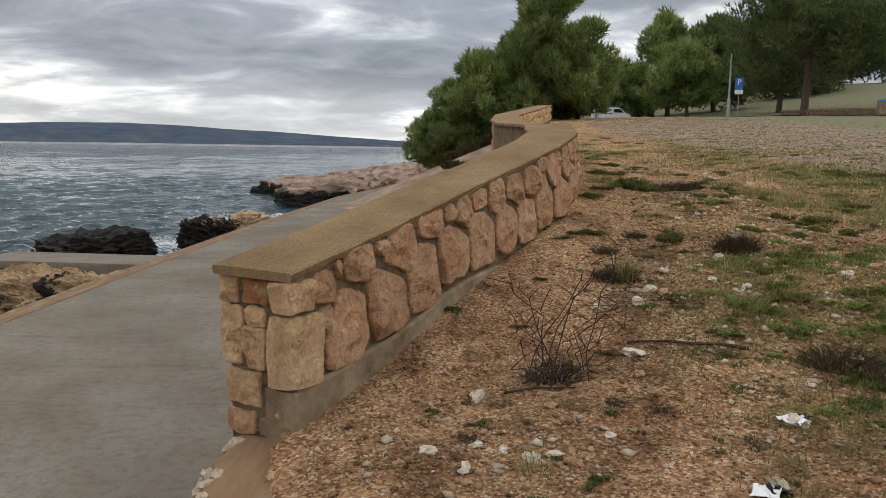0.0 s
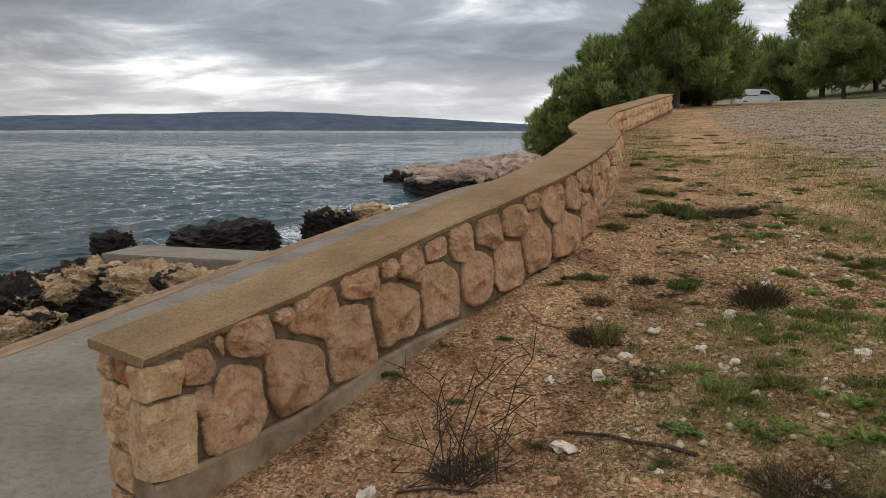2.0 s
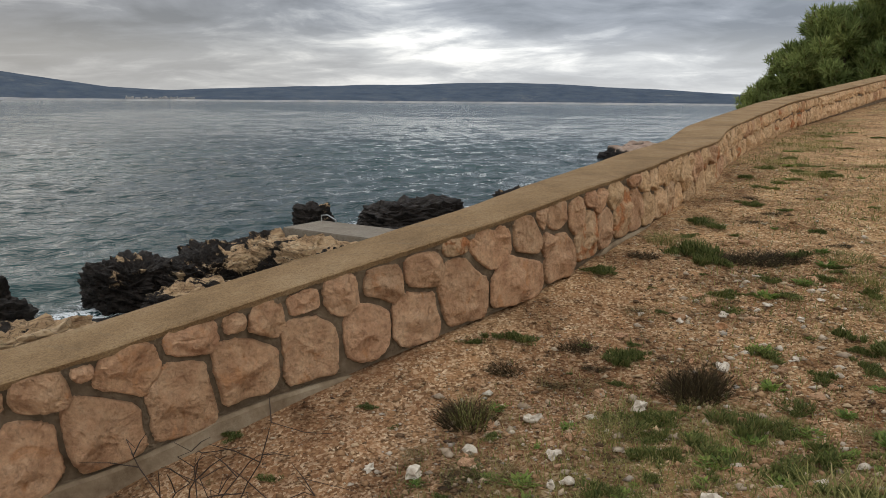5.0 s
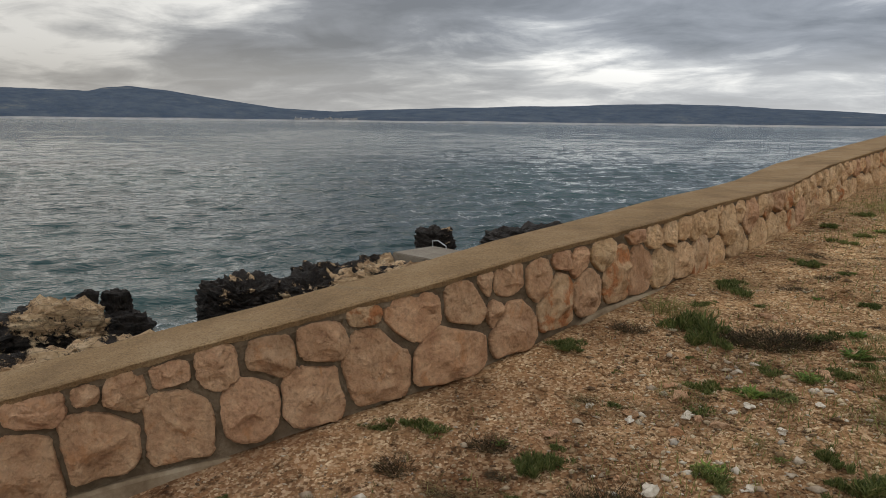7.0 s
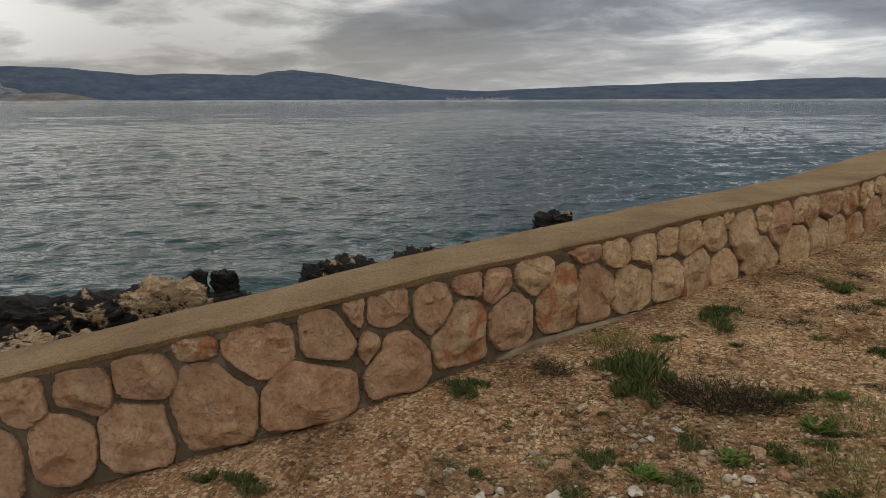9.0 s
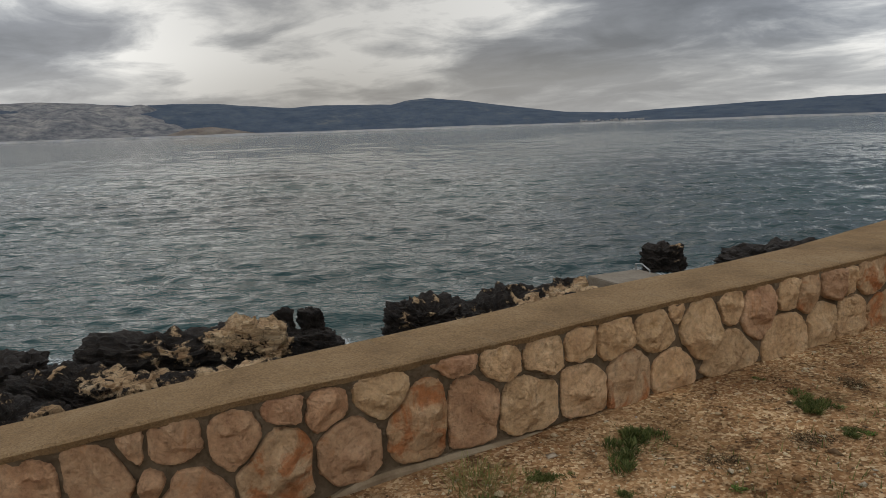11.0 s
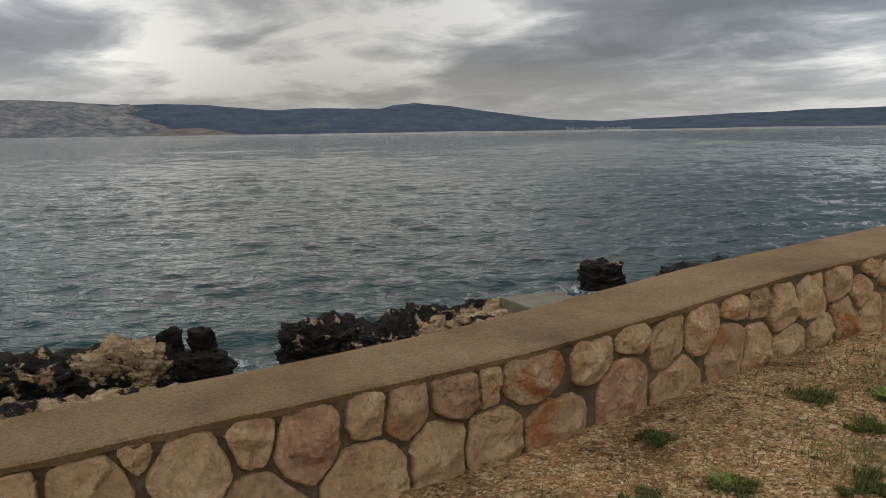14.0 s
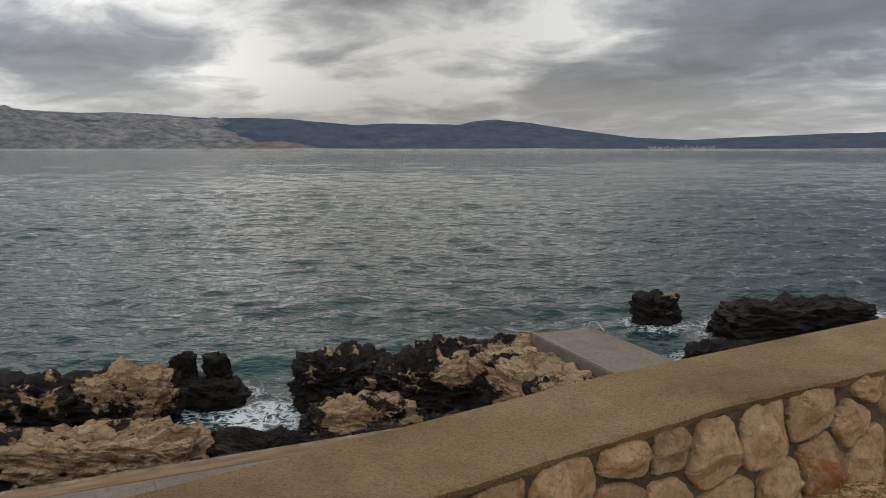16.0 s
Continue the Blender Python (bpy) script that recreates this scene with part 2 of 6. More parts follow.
def mat_promenade():
    a = Mat("poured_concrete", 0.8, 0.3)
    c = a.ramp(a.noise(0.55, 9, 0.72), [(0.32, (0.155, 0.122, 0.086)), (0.5, (0.215, 0.178, 0.132)), (0.70, (0.275, 0.238, 0.188))])
    c = a.mix(a.ramp(a.noise(1.6, 6, 0.65, a.stretch((1.0, 0.22, 1), (0, 0, 0.3))), [(0.5, 0.0), (0.72, 0.4)]), c, (0.25, 0.23, 0.20))
    c = a.mix(a.ramp(a.noise(0.9, 6, 0.7, a.stretch((0.5, 1.6, 1), (0, 0, 0.2))), [(0.56, 0.0), (0.7, 0.5)]), c, (0.115, 0.080, 0.050))
    c = a.mix(a.ramp(a.noise(70, 4, 0.75), [(0.32, 0.8), (0.52, 0.0)]), c, (0.105, 0.088, 0.066))
    c = a.mix(a.ramp(a.noise(9, 9, 0.78), [(0.36, 0.7), (0.52, 0.0)]), c, (0.105, 0.080, 0.054))
    c = a.mix(a.ramp(a.noise(15, 8, 0.75), [(0.55, 0.0), (0.72, 0.6)]), c, (0.24, 0.215, 0.18))
    a.colour(c)
    a.rough(a.ramp(a.noise(0.8, 5), [(0.35, 0.65), (0.6, 0.9)]))
    a.bump(a.noise(40, 6, 0.7), 0.006, 0.6)
    return a.m


def mat_edge():
    a = Mat("rust_stained_concrete_edge", 0.9, 0.2)
    c = a.ramp(a.noise(2.2, 7, 0.65, a.stretch((2.5, 0.5, 1))), [(0.32, (0.17, 0.098, 0.05)), (0.5, (0.235, 0.145, 0.08)), (0.7, (0.30, 0.22, 0.145))])
    a.colour(c).bump(a.noise(40, 5, 0.7), 0.006, 0.7)
    return a.m


def mat_shore_rock():
    a = Mat("karst_rock", 0.8, 0.18)
    strata = a.noise(1.6, 7, 0.62, a.stretch((0.7, 0.7, 3.2), (0.25, -0.2, 0)), 0.5)
    dry = a.ramp(strata, [(0.28, (0.26, 0.145, 0.07)), (0.5, (0.60, 0.41, 0.235)), (0.7, (0.74, 0.57, 0.37))])
    dark = a.ramp(a.noise(5, 6, 0.7), [(0.35, (0.012, 0.010, 0.009)), (0.6, (0.032, 0.025, 0.020)), (0.8, (0.075, 0.058, 0.044))])
    h = a.math("ADD", a.math("MULTIPLY", a.math("ADD", a.axis(2), 3.8), 0.45), a.math("MULTIPLY", a.math("SUBTRACT", a.noise(0.75, 7, 0.6), 0.5), 2.0))
    tide = a.math("ADD", h, a.math("MULTIPLY", a.math("SUBTRACT", a.random(), 0.5), 0.12))
    tide = a.math("ADD", tide, a.attr("dry"))
    tide = a.math("ADD", tide, a.math("MULTIPLY", a.math("SUBTRACT", a.noise(3.4, 8, 0.72), 0.5), 0.9))
    c = a.mix(a.ramp(tide, [(0.63, 0.0), (0.72, 1.0)]), dark, dry)
    crack = a.cells(2.1, "Distance", "DISTANCE_TO_EDGE", a.mix(0.75, a.stretch((1.0, 1.0, 2.4)), a.noise(1.4, 6, 0.65), "ADD"))
    c = a.mix(a.ramp(crack, [(0.008, 0.55), (0.04, 0.0)]), c, (0.05, 0.034, 0.024))
    c = a.mix(a.ramp(a.noise(3.2, 7, 0.7), [(0.30, 0.75), (0.42, 0.0)]), c, (0.035, 0.025, 0.019))
    a.colour(c)
    a.rough(a.ramp(tide, [(0.45, 0.6), (0.65, 0.9)]))
    a.bump(crack, 0.12, 0.5).bump(a.noise(4.5, 9, 0.68), 0.16, 1.0).bump(a.noise(13, 7, 0.72), 0.08, 1.0)
    return a.m


def mat_far_rock():
    a = Mat("pink_limestone", 0.9, 0.2)
    strata = a.noise(0.9, 8, 0.65, a.stretch((1.0, 0.5, 2.2), (0.5, 0.4, 0.3)))
    dry = a.ramp(strata, [(0.30, (0.13, 0.085, 0.065)), (0.48, (0.36, 0.25, 0.185)), (0.7, (0.50, 0.40, 0.32))])
    h = a.math("ADD", a.math("MULTIPLY", a.math("ADD", a.axis(2), 3.8), 0.4), a.math("MULTIPLY", a.math("SUBTRACT", a.noise(0.5, 6, 0.6), 0.5), 1.0))
    a.colour(a.mix(a.ramp(h, [(0.40, 0.0), (0.52, 1.0)]), (0.020, 0.017, 0.015), dry))
    a.bump(a.noise(2.2, 9, 0.7), 0.3, 1.0)
    return a.m


def mat_sea():
    a = Mat("sea_water", 0.10, 0.32)
    a.bsdf.inputs["IOR"].default_value = 1.333
    deep = a.ramp(a.noise(0.035, 4, 0.5), [(0.35, (0.010, 0.030, 0.034)), (0.65, (0.016, 0.050, 0.050))])
    foam = a.math("MULTIPLY", a.attr("foam"), a.ramp(a.noise(2.6, 8, 0.75, distort=1.5), [(0.42, 0.0), (0.60, 1.0)]))
    foam = a.ramp(foam, [(0.12, 0.0), (0.5, 1.0)])
    a.colour(a.mix(foam, deep, (0.72, 0.75, 0.76)))
    a.rough(a.ramp(foam, [(0.0, 0.05), (1.0, 0.9)]))
    def crests(turn_z, along, across):
        """Coordinates stretched along the wave crests."""
        n = a.n.new("ShaderNodeMapping")
        n.vector_type = "TEXTURE"
        n.inputs["Rotation"].default_value, n.inputs["Scale"].default_value = (0, 0, radians(turn_z)), (along, across, 1)
        a.l.new(a.pos, n.inputs[0])
        return n.outputs[0]

    a.bump(a.noise(0.16, 4, 0.55, crests(60, 1.6, 0.8), 0.3), 0.8, 1.0)
    a.bump(a.noise(0.75, 4, 0.55, crests(68, 1.35, 0.8), 0.4), 0.40, 1.0)
    a.bump(a.noise(2.4, 3, 0.55, crests(52, 1.2, 0.8), 0.3), 0.085, 1.0)
    return a.m


def mat_hill(name, lo, mid, hi, pale, amount, gully_shade=0.86, relief=60.0):
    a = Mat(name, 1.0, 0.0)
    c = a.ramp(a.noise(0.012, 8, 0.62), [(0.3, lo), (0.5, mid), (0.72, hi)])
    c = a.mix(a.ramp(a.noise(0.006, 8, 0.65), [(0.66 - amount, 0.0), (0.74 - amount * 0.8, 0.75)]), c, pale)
    # shade and light of ravines put into the colour as streaks, whatever the relief
    c = a.mix(1.0, c, a.ramp(a.noise(0.03, 7, 0.7, a.stretch((1, 1, 0.35), (0.5, 0.3, 0))), [(0.38, (gully_shade * 0.94, gully_shade * 0.98, gully_shade * 1.05)), (0.6, (2.02 - gully_shade * 1.1, 2.0 - gully_shade * 1.1, 1.96 - gully_shade * 1.1))]), "MULTIPLY")
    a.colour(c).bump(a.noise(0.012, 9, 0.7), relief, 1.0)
    return a.m


def mat_plain(name, rgb, var=0.25, scale=8, rough=0.8, spec=0.3, metal=0.0):
    a = Mat(name, rough, spec)
    a.bsdf.inputs["Metallic"].default_value = metal
    lo, hi = tuple(v * (1 - var) for v in rgb), tuple(min(1, v * (1 + var)) for v in rgb)
    a.colour(a.ramp(a.noise(scale, 6, 0.6), [(0.3, lo), (0.7, hi)]))
    a.bump(a.noise(scale * 6, 4, 0.6), 0.003, 0.5)
    return a.m


def mat_leaf(name, lo, hi, dead=(0.10, 0.07, 0.03), trans=0.4):
    a = Mat(name, 0.7, 0.25)
    c = a.ramp(a.island(), [(0.0, lo), (0.85, hi), (1.0, dead)])
    patch = a.ramp(a.noise(0.6, 4), [(0.35, (0.65, 0.70, 0.65)), (0.65, (1.15, 1.1, 1.0))])
    a.colour(a.mix(1.0, c, patch, "MULTIPLY"))
    # thin leaves let part of the light through
    thin_leaf, both = a.n.new("ShaderNodeBsdfTranslucent"), a.n.new("ShaderNodeMixShader")
    a.l.new(a.bsdf.inputs["Base Color"].links[0].from_socket, thin_leaf.inputs[0])
    both.inputs[0].default_value = trans
    a.l.new(a.bsdf.outputs[0], both.inputs[1])
    a.l.new(thin_leaf.outputs[0], both.inputs[2])
    a.l.new(both.outputs[0], a.n["Material Output"].inputs["Surface"])
    return a.m


def mat_pebble(name, stops):
    a = Mat(name, 0.85, 0.25)
    c = a.ramp(a.island(), stops)
    c = a.mix(a.ramp(a.noise(35, 5, 0.6), [(0.35, 0.5), (0.6, 0.0)]), c, (0.21, 0.14, 0.08))
    if name == "mixed_pebbles":
        c = a.mix(1.0, c, earth_stain(a), "MULTIPLY")
    a.colour(c).bump(a.noise(60, 4), 0.004, 0.7)
    return a.m


M_GROUND = mat_ground()
M_STONE = mat_stone("pink_buff_limestone", (0.395, 0.220, 0.128), (0.565, 0.358, 0.222), (0.69, 0.485, 0.325), (0.50, 0.25, 0.118), 0.15)
M_STONE_PALE = mat_stone("pale_buff_limestone", (0.50, 0.325, 0.185), (0.67, 0.47, 0.285), (0.78, 0.60, 0.405), (0.55, 0.330, 0.150), 0.10)
M_STONE_RUST = mat_stone("rust_orange_limestone", (0.40, 0.25, 0.14), (0.54, 0.37, 0.225), (0.64, 0.49, 0.335), (0.46, 0.165, 0.055), 0.46)
M_MORTAR = mat_mortar()
M_FOOTING = mat_footing()
M_COPING = mat_coping()
M_PROM = mat_promenade()
M_EDGE = mat_edge()
M_ROCK = mat_shore_rock()
M_FAR_ROCK = mat_far_rock()
M_SEA = mat_sea()
M_PEBBLE = mat_pebble("mixed_pebbles", [(0.0, (0.07, 0.045, 0.030)), (0.2, (0.20, 0.110, 0.052)), (0.5, (0.335, 0.200, 0.108)), (0.78, (0.43, 0.305, 0.190)), (0.92, (0.54, 0.44, 0.32)), (1.0, (0.30, 0.28, 0.26))])
M_WHITE_STONE = mat_pebble("white_limestone", [(0.0, (0.31, 0.23, 0.155)), (0.5, (0.44, 0.355, 0.26)), (1.0, (0.60, 0.53, 0.43))])
M_TWIG = mat_plain("dead_twig", (0.045, 0.028, 0.018), 0.4, 20)
M_BARK = mat_plain("pine_bark", (0.085, 0.062, 0.048), 0.4, 5, 0.95)
M_PINE = mat_leaf("pine_needles", (0.135, 0.185, 0.058), (0.37, 0.43, 0.155))
M_PINE_DARK = mat_leaf("dark_pine_needles", (0.080, 0.105, 0.046), (0.22, 0.255, 0.108))
M_SHRUB = mat_leaf("green_weed", (0.060, 0.080, 0.024), (0.205, 0.225, 0.075), (0.32, 0.25, 0.12))
M_ROSETTE = mat_leaf("fresh_green_leaf", (0.085, 0.140, 0.030), (0.235, 0.315, 0.078), (0.28, 0.28, 0.09))
M_STRAW = mat_leaf("straw_grass", (0.17, 0.125, 0.06), (0.33, 0.255, 0.13), (0.12, 0.13, 0.05))
M_DRY = mat_leaf("dry_scrub", (0.040, 0.029, 0.017), (0.115, 0.082, 0.044), (0.20, 0.16, 0.08))
M_GRASS = mat_leaf("grass_blades", (0.11, 0.125, 0.036), (0.275, 0.265, 0.095), (0.46, 0.38, 0.20))
# distance haze is mixed into both base colours: bluer wood, greyer paler karst
M_HILL_HAZE_BLUE = mat_hill("haze_blue_wooded_hill", (0.080, 0.103, 0.140), (0.104, 0.129, 0.166), (0.134, 0.158, 0.190), (0.20, 0.20, 0.19), 0.04, 0.90, 30.0)
M_KARST_PALE_HAZE = mat_hill("haze_grey_bare_karst", (0.165, 0.172, 0.190), (0.255, 0.253, 0.258), (0.38, 0.36, 0.335), (0.18, 0.19, 0.20), 0.02, 0.70, 40.0)
M_VAN = mat_plain("white_van_paint", (0.72, 0.73, 0.74), 0.04, 2, 0.35, 0.5)
M_GLASS = mat_plain("dark_glass", (0.02, 0.024, 0.028), 0.2, 2, 0.08, 0.5)
M_TYRE = mat_plain("black_rubber", (0.02, 0.02, 0.02), 0.2, 10, 0.9)
M_STEEL = mat_plain("galvanised_steel", (0.34, 0.35, 0.35), 0.15, 12, 0.5, 0.5, 0.6)
M_BLUE = mat_plain("blue_sign_enamel", (0.02, 0.13, 0.50), 0.1, 4, 0.4, 0.5)
M_WHITE = mat_plain("white_enamel", (0.75, 0.75, 0.74), 0.05, 4, 0.5, 0.5)
M_ASPHALT = mat_plain("asphalt", (0.06, 0.06, 0.062), 0.3, 20, 0.9)
M_HOUSE = mat_plain("pale_render", (0.34, 0.33, 0.32), 0.2, 0.05, 0.9)


# ---- building helpers ----
def mesh_of(name, verts, faces, smooth=False):
    me = bpy.data.meshes.new(name)
    me.from_pydata([tuple(map(float, v)) for v in verts], [], [tuple(map(int, f)) for f in faces])
    me.update()
    if smooth:
        me.shade_smooth()
    return me


def fast_mesh(name, verts, tris, smooth=False):
    """Triangles from numpy arrays."""
    me = bpy.data.meshes.new(name)
    v, f = np.asarray(verts, np.float32), np.asarray(tris, np.int32)
    me.vertices.add(len(v))
    me.vertices.foreach_set("co", v.ravel())
    n = f.shape[1]
    me.loops.add(f.size)
    me.loops.foreach_set("vertex_index", f.ravel())
    me.polygons.add(len(f))
    me.polygons.foreach_set("loop_start", np.arange(len(f), dtype=np.int32) * n)
    me.polygons.foreach_set("loop_total", np.full(len(f), n, np.int32))
    me.update(calc_edges=True)
    if smooth:
        me.shade_smooth()
    return me


def part(name, data, material, parent=None, label=""):
    if isinstance(data, bmesh.types.BMesh):
        bm, data = data, bpy.data.meshes.new(name)
        bm.to_mesh(data)
        bm.free()
    if not data.materials:
        data.materials.append(material)
    ob = new(name, data)
    ob.parent = parent
    return tagged(ob, label)


def empty(name, place, label, category, group="", turn_z=0.0):
    ob = new(name)
    ob.matrix_world = pose(*place, 0, 0, turn_z)
    return tagged(ob, label, category, group)


def box(sx, sy, sz, at=(0, 0, 0), bevel=0.0, bm=None):
    b = bmesh.new()
    bmesh.ops.create_cube(b, size=1.0)
    for v in b.verts:
        v.co = Vector((v.co.x * sx + at[0], v.co.y * sy + at[1], v.co.z * sz + at[2]))
    if bevel:
        bmesh.ops.bevel(b, geom=b.edges[:], offset=bevel, segments=2, affect="EDGES")
    return b


def tube(points, radii, sides=7):
    """A tapered tube through points, as verts and quads."""
    pts = [Vector(p) for p in points]
    vs, fs = [], []
    for i, p in enumerate(pts):
        d = (pts[min(i + 1, len(pts) - 1)] - pts[max(i - 1, 0)]).normalized()
        a = d.cross(Vector((0.31, 0.87, 0.39))).normalized()
        b = d.cross(a)
        for k in range(sides):
            w = 2 * math.pi * k / sides
            vs.append(p + (a * math.cos(w) + b * math.sin(w)) * radii[i])
    for i in range(len(pts) - 1):
        for k in range(sides):
            q = (k + 1) % sides
            fs.append((i * sides + k, i * sides + q, (i + 1) * sides + q, (i + 1) * sides + k))
    n = len(vs)
    vs += [pts[0], pts[-1]]
    for k in range(sides):
        q = (k + 1) % sides
        fs.append((n, q, k, k))
        fs.append((n + 1, n - sides + k, n - sides + q, n - sides + q))
    return vs, [f[:3] if f[2] == f[3] else f for f in fs]


def joined(pieces):
    vs, fs = [], []
    for v, f in pieces:
        o = len(vs)
        vs += list(v)
        fs += [tuple(i + o for i in q) for q in f]
    return vs, fs


# ---- the plan ----
# land-side edge of the wall's coping: x, y, height of its top
WALL = np.array([(-0.745, 3.80, 0.876), (-0.29, 4.56, 1.040), (0.305, 5.56, 1.280), (0.685, 6.145, 1.420), (1.10, 6.965, 1.580), (1.30, 7.60, 1.680),
                 (1.40, 8.45, 1.722), (1.49, 9.10, 1.765), (1.54, 9.80, 1.810), (1.585, 10.50, 1.838), (1.64, 11.20, 1.862), (1.66, 12.00, 1.886), (1.62, 12.60, 1.905),
                 (1.56, 13.30, 1.935), (1.52, 14.20, 1.99), (1.60, 16.20, 2.10), (1.93, 20.20, 2.37), (4.70, 34.40, 3.40)])
WALL_S = np.r_[0, np.cumsum(np.hypot(*np.diff(WALL[:, :2], axis=0).T))]
WALL_LONG = WALL_S[-1]
WIDTH = 0.53
PROM = -1.0                                   # top of the seaside promenade
LEDGE = 9.0                                   # how far the footing runs on before the wall's end


def wall_at(s):
    """Edge point, height of the coping, tangent and the normal towards the land at s metres from the end."""
    x, y, z = (np.interp(s, WALL_S, WALL[:, k]) for k in range(3))
    if s < 0:
        x, y = (np.interp(s, (-9, -4.2, -1.2, 0), v) for v in ((-2.9, -1.4, -0.55, -0.745), (-4.6, -0.1, 2.65, 3.80)))
    e = 0.25
    a = [np.interp(np.clip(s - e, 0, WALL_LONG), WALL_S, WALL[:, k]) for k in (0, 1)]
    b = [np.interp(np.clip(s + e, 0.01, WALL_LONG), WALL_S, WALL[:, k]) for k in (0, 1)]
    t = Vector((b[0] - a[0], b[1] - a[1], 0)).normalized() if s > -0.15 else Vector((-0.05, 1.0, 0)).normalized()
    return Vector((x, y, 0)), float(z), t, Vector((t.y, -t.x, 0))


BASE_Y = (-60, -12, 0, 3, 4, 4.9, 5.6, 6.3, 6.8, 7.4, 8.1, 9, 10.3, 11.4, 12.4, 14.5, 16, 20, 34, 57, 93, 130, 400)
BASE_Z = (-2.0, -0.9, -0.14, -0.03, 0.05, 0.36, 0.60, 0.78, 0.875, 1.01, 1.11, 1.185, 1.275, 1.33, 1.365, 1.45, 1.54, 1.76, 2.62, 3.72, 4.35, 7.0, 14.0)
LINE_Y = np.r_[-60, -8, 0, 2.8, WALL[:, 1], 60, 93, 130, 400]
LINE_X = np.r_[-24.0, -4.4, -1.4, -0.55, WALL[:, 0], 8.0, 11.0, 18.0, 120.0]


def line_x(y):
    return np.interp(y, LINE_Y, LINE_X)


def soft_interp(y, ys, zs):
    return sum(np.interp(y + d, ys, zs) for d in (-0.45, -0.15, 0.15, 0.45)) / 4


def land(x, y):
    """Height of the sloping ground on the land side."""
    x, y = np.asarray(x, float), np.asarray(y, float)
    dx = np.clip(x - line_x(y), 0, None)
    k = np.interp(y, (-20, 0, 5, 6.2, 7.5, 9, 12, 30), (0.17, 0.165, 0.095, -0.03, -0.045, -0.025, 0.02, 0.035))
    h = soft_interp(y, BASE_Y, BASE_Z) + k * 9 * np.tanh(dx / 9)
    h = h + 0.10 * np.clip(dx - 2.2, 0, 3.5) * np.clip((y - 3) / 2, 0, 1) * np.clip((14 - y) / 4, 0, 1)
    # a shallow trough along the foot of the wall, and the lawn bank far to the right
    h = h - 0.05 * np.exp(-((dx - 0.9) / 0.6) ** 2) * np.clip((y - 3) / 2, 0, 1) * np.clip((9 - y) / 3, 0, 1)
    h = h + 5.5 * np.clip((x - 20) / 40, 0, 1) ** 1.2 * np.clip((y - 45) / 50, 0, 1)
    return h


def edge_x(y):
    """Seaward edge of the promenade."""
    return np.interp(y, (-60, 0, 10, 15, 25, 40, 62, 80), (-9.0, -6.9, -6.5, -6.4, -6.1, -5.3, -2.0, 2.0))


def shore_z(x, y):
    """Height of the rocky shore beyond the promenade's edge."""
    d = np.clip(edge_x(y) - x, 0, None)
    far = np.clip((y - 45) / 20, 0, 1)
    return np.interp(d, (0, 1.0, 4, 8, 12, 60), (-1.9, -2.5, -3.5, -4.3, -5.2, -9.0)) + far * np.clip(14 - d, 0, 8) * 0.16


def small_bumps(x, y):
    return 0.018 * np.sin(3.1 * x + 1.7 * np.sin(2.3 * y)) * np.sin(2.7 * y + 0.8 * np.sin(3.9 * x)) + 0.010 * np.sin(9.3 * x + 2 * np.sin(7 * y)) * np.sin(8.1 * y)


def patch(x, y, cx, cy, r):
    return np.exp(-(((x - cx) ** 2 + (y - cy) ** 2) / r ** 2))


def grass_amount(x, y):
    """Where turf grows: clumps by the wall, a belt to the right, the bank."""
    w = 0.5 + 0.5 * np.sin(1.9 * x + 2.2 * np.sin(0.8 * y)) * np.sin(1.3 * y + 1.1 * np.sin(1.2 * x))
    dx = x - line_x(y)
    belt = np.exp(-((dx - 2.3 - 0.14 * y) / 1.5) ** 2) * np.clip((y - 2.5) / 2, 0, 1) * np.clip((22 - y) / 6, 0, 1)
    verge = np.exp(-((dx - 0.8) / 0.5) ** 2) * np.clip((y - 11) / 4, 0, 1)
    bank = np.clip((x - 10.5 - 0.06 * np.abs(y - 32)) / 3, 0, 1) * np.clip((y - 19) / 5, 0, 1)
    right = np.clip((x - 2.0) / 1.5, 0, 1) * np.clip((13 - y) / 4, 0, 1) * 0.32
    rough = (belt * w * 1.3 + verge * w + right * w) * (1 - 0.85 * gravel_amount(x, y))
    return np.clip(rough + bank, 0, 1)


def gravel_amount(x, y):
    """The worn gravel of the parking place beside and beyond the rough ground."""
    edge = np.interp(y, (5, 8, 11.5, 15, 21.5, 28, 36, 60), (5.6, 4.7, 4.4, 4.5, 4.6, 4.8, 6.4, 9.4)) + 0.35 * np.sin(1.3 * y) * np.sin(0.7 * y + 2.0 * x)
    return np.clip((x - edge) / 0.9, 0, 1) * np.clip((y - 5.5) / 2.5, 0, 1)


def ground_height(x, y):
    x, y = np.asarray(x, float), np.asarray(y, float)
    lx = line_x(y)
    side = np.clip((lx - 0.12 - x) / 0.22, 0, 1)      # falls away inside the wall's thickness
    stop = np.clip((y - 30) / 6, 0, 1)                 # beyond the wall a natural bank goes down to the rocks
    side = side * (1 - stop) + stop * np.clip((lx - 0.3 - x) / 9.0, 0, 1)
    low = np.where(x > edge_x(y), PROM - 0.12, shore_z(x, y))
    return land(x, y) * (1 - side) + low * side + small_bumps(x, y) * (1 - side) * np.clip((x - lx) / 0.3, 0.2, 1)


def axis_steps(*spans):
    out = []
    for a, b, step in spans:
        out += list(np.arange(a, b, step))
    return np.array(out + [spans[-1][1]])


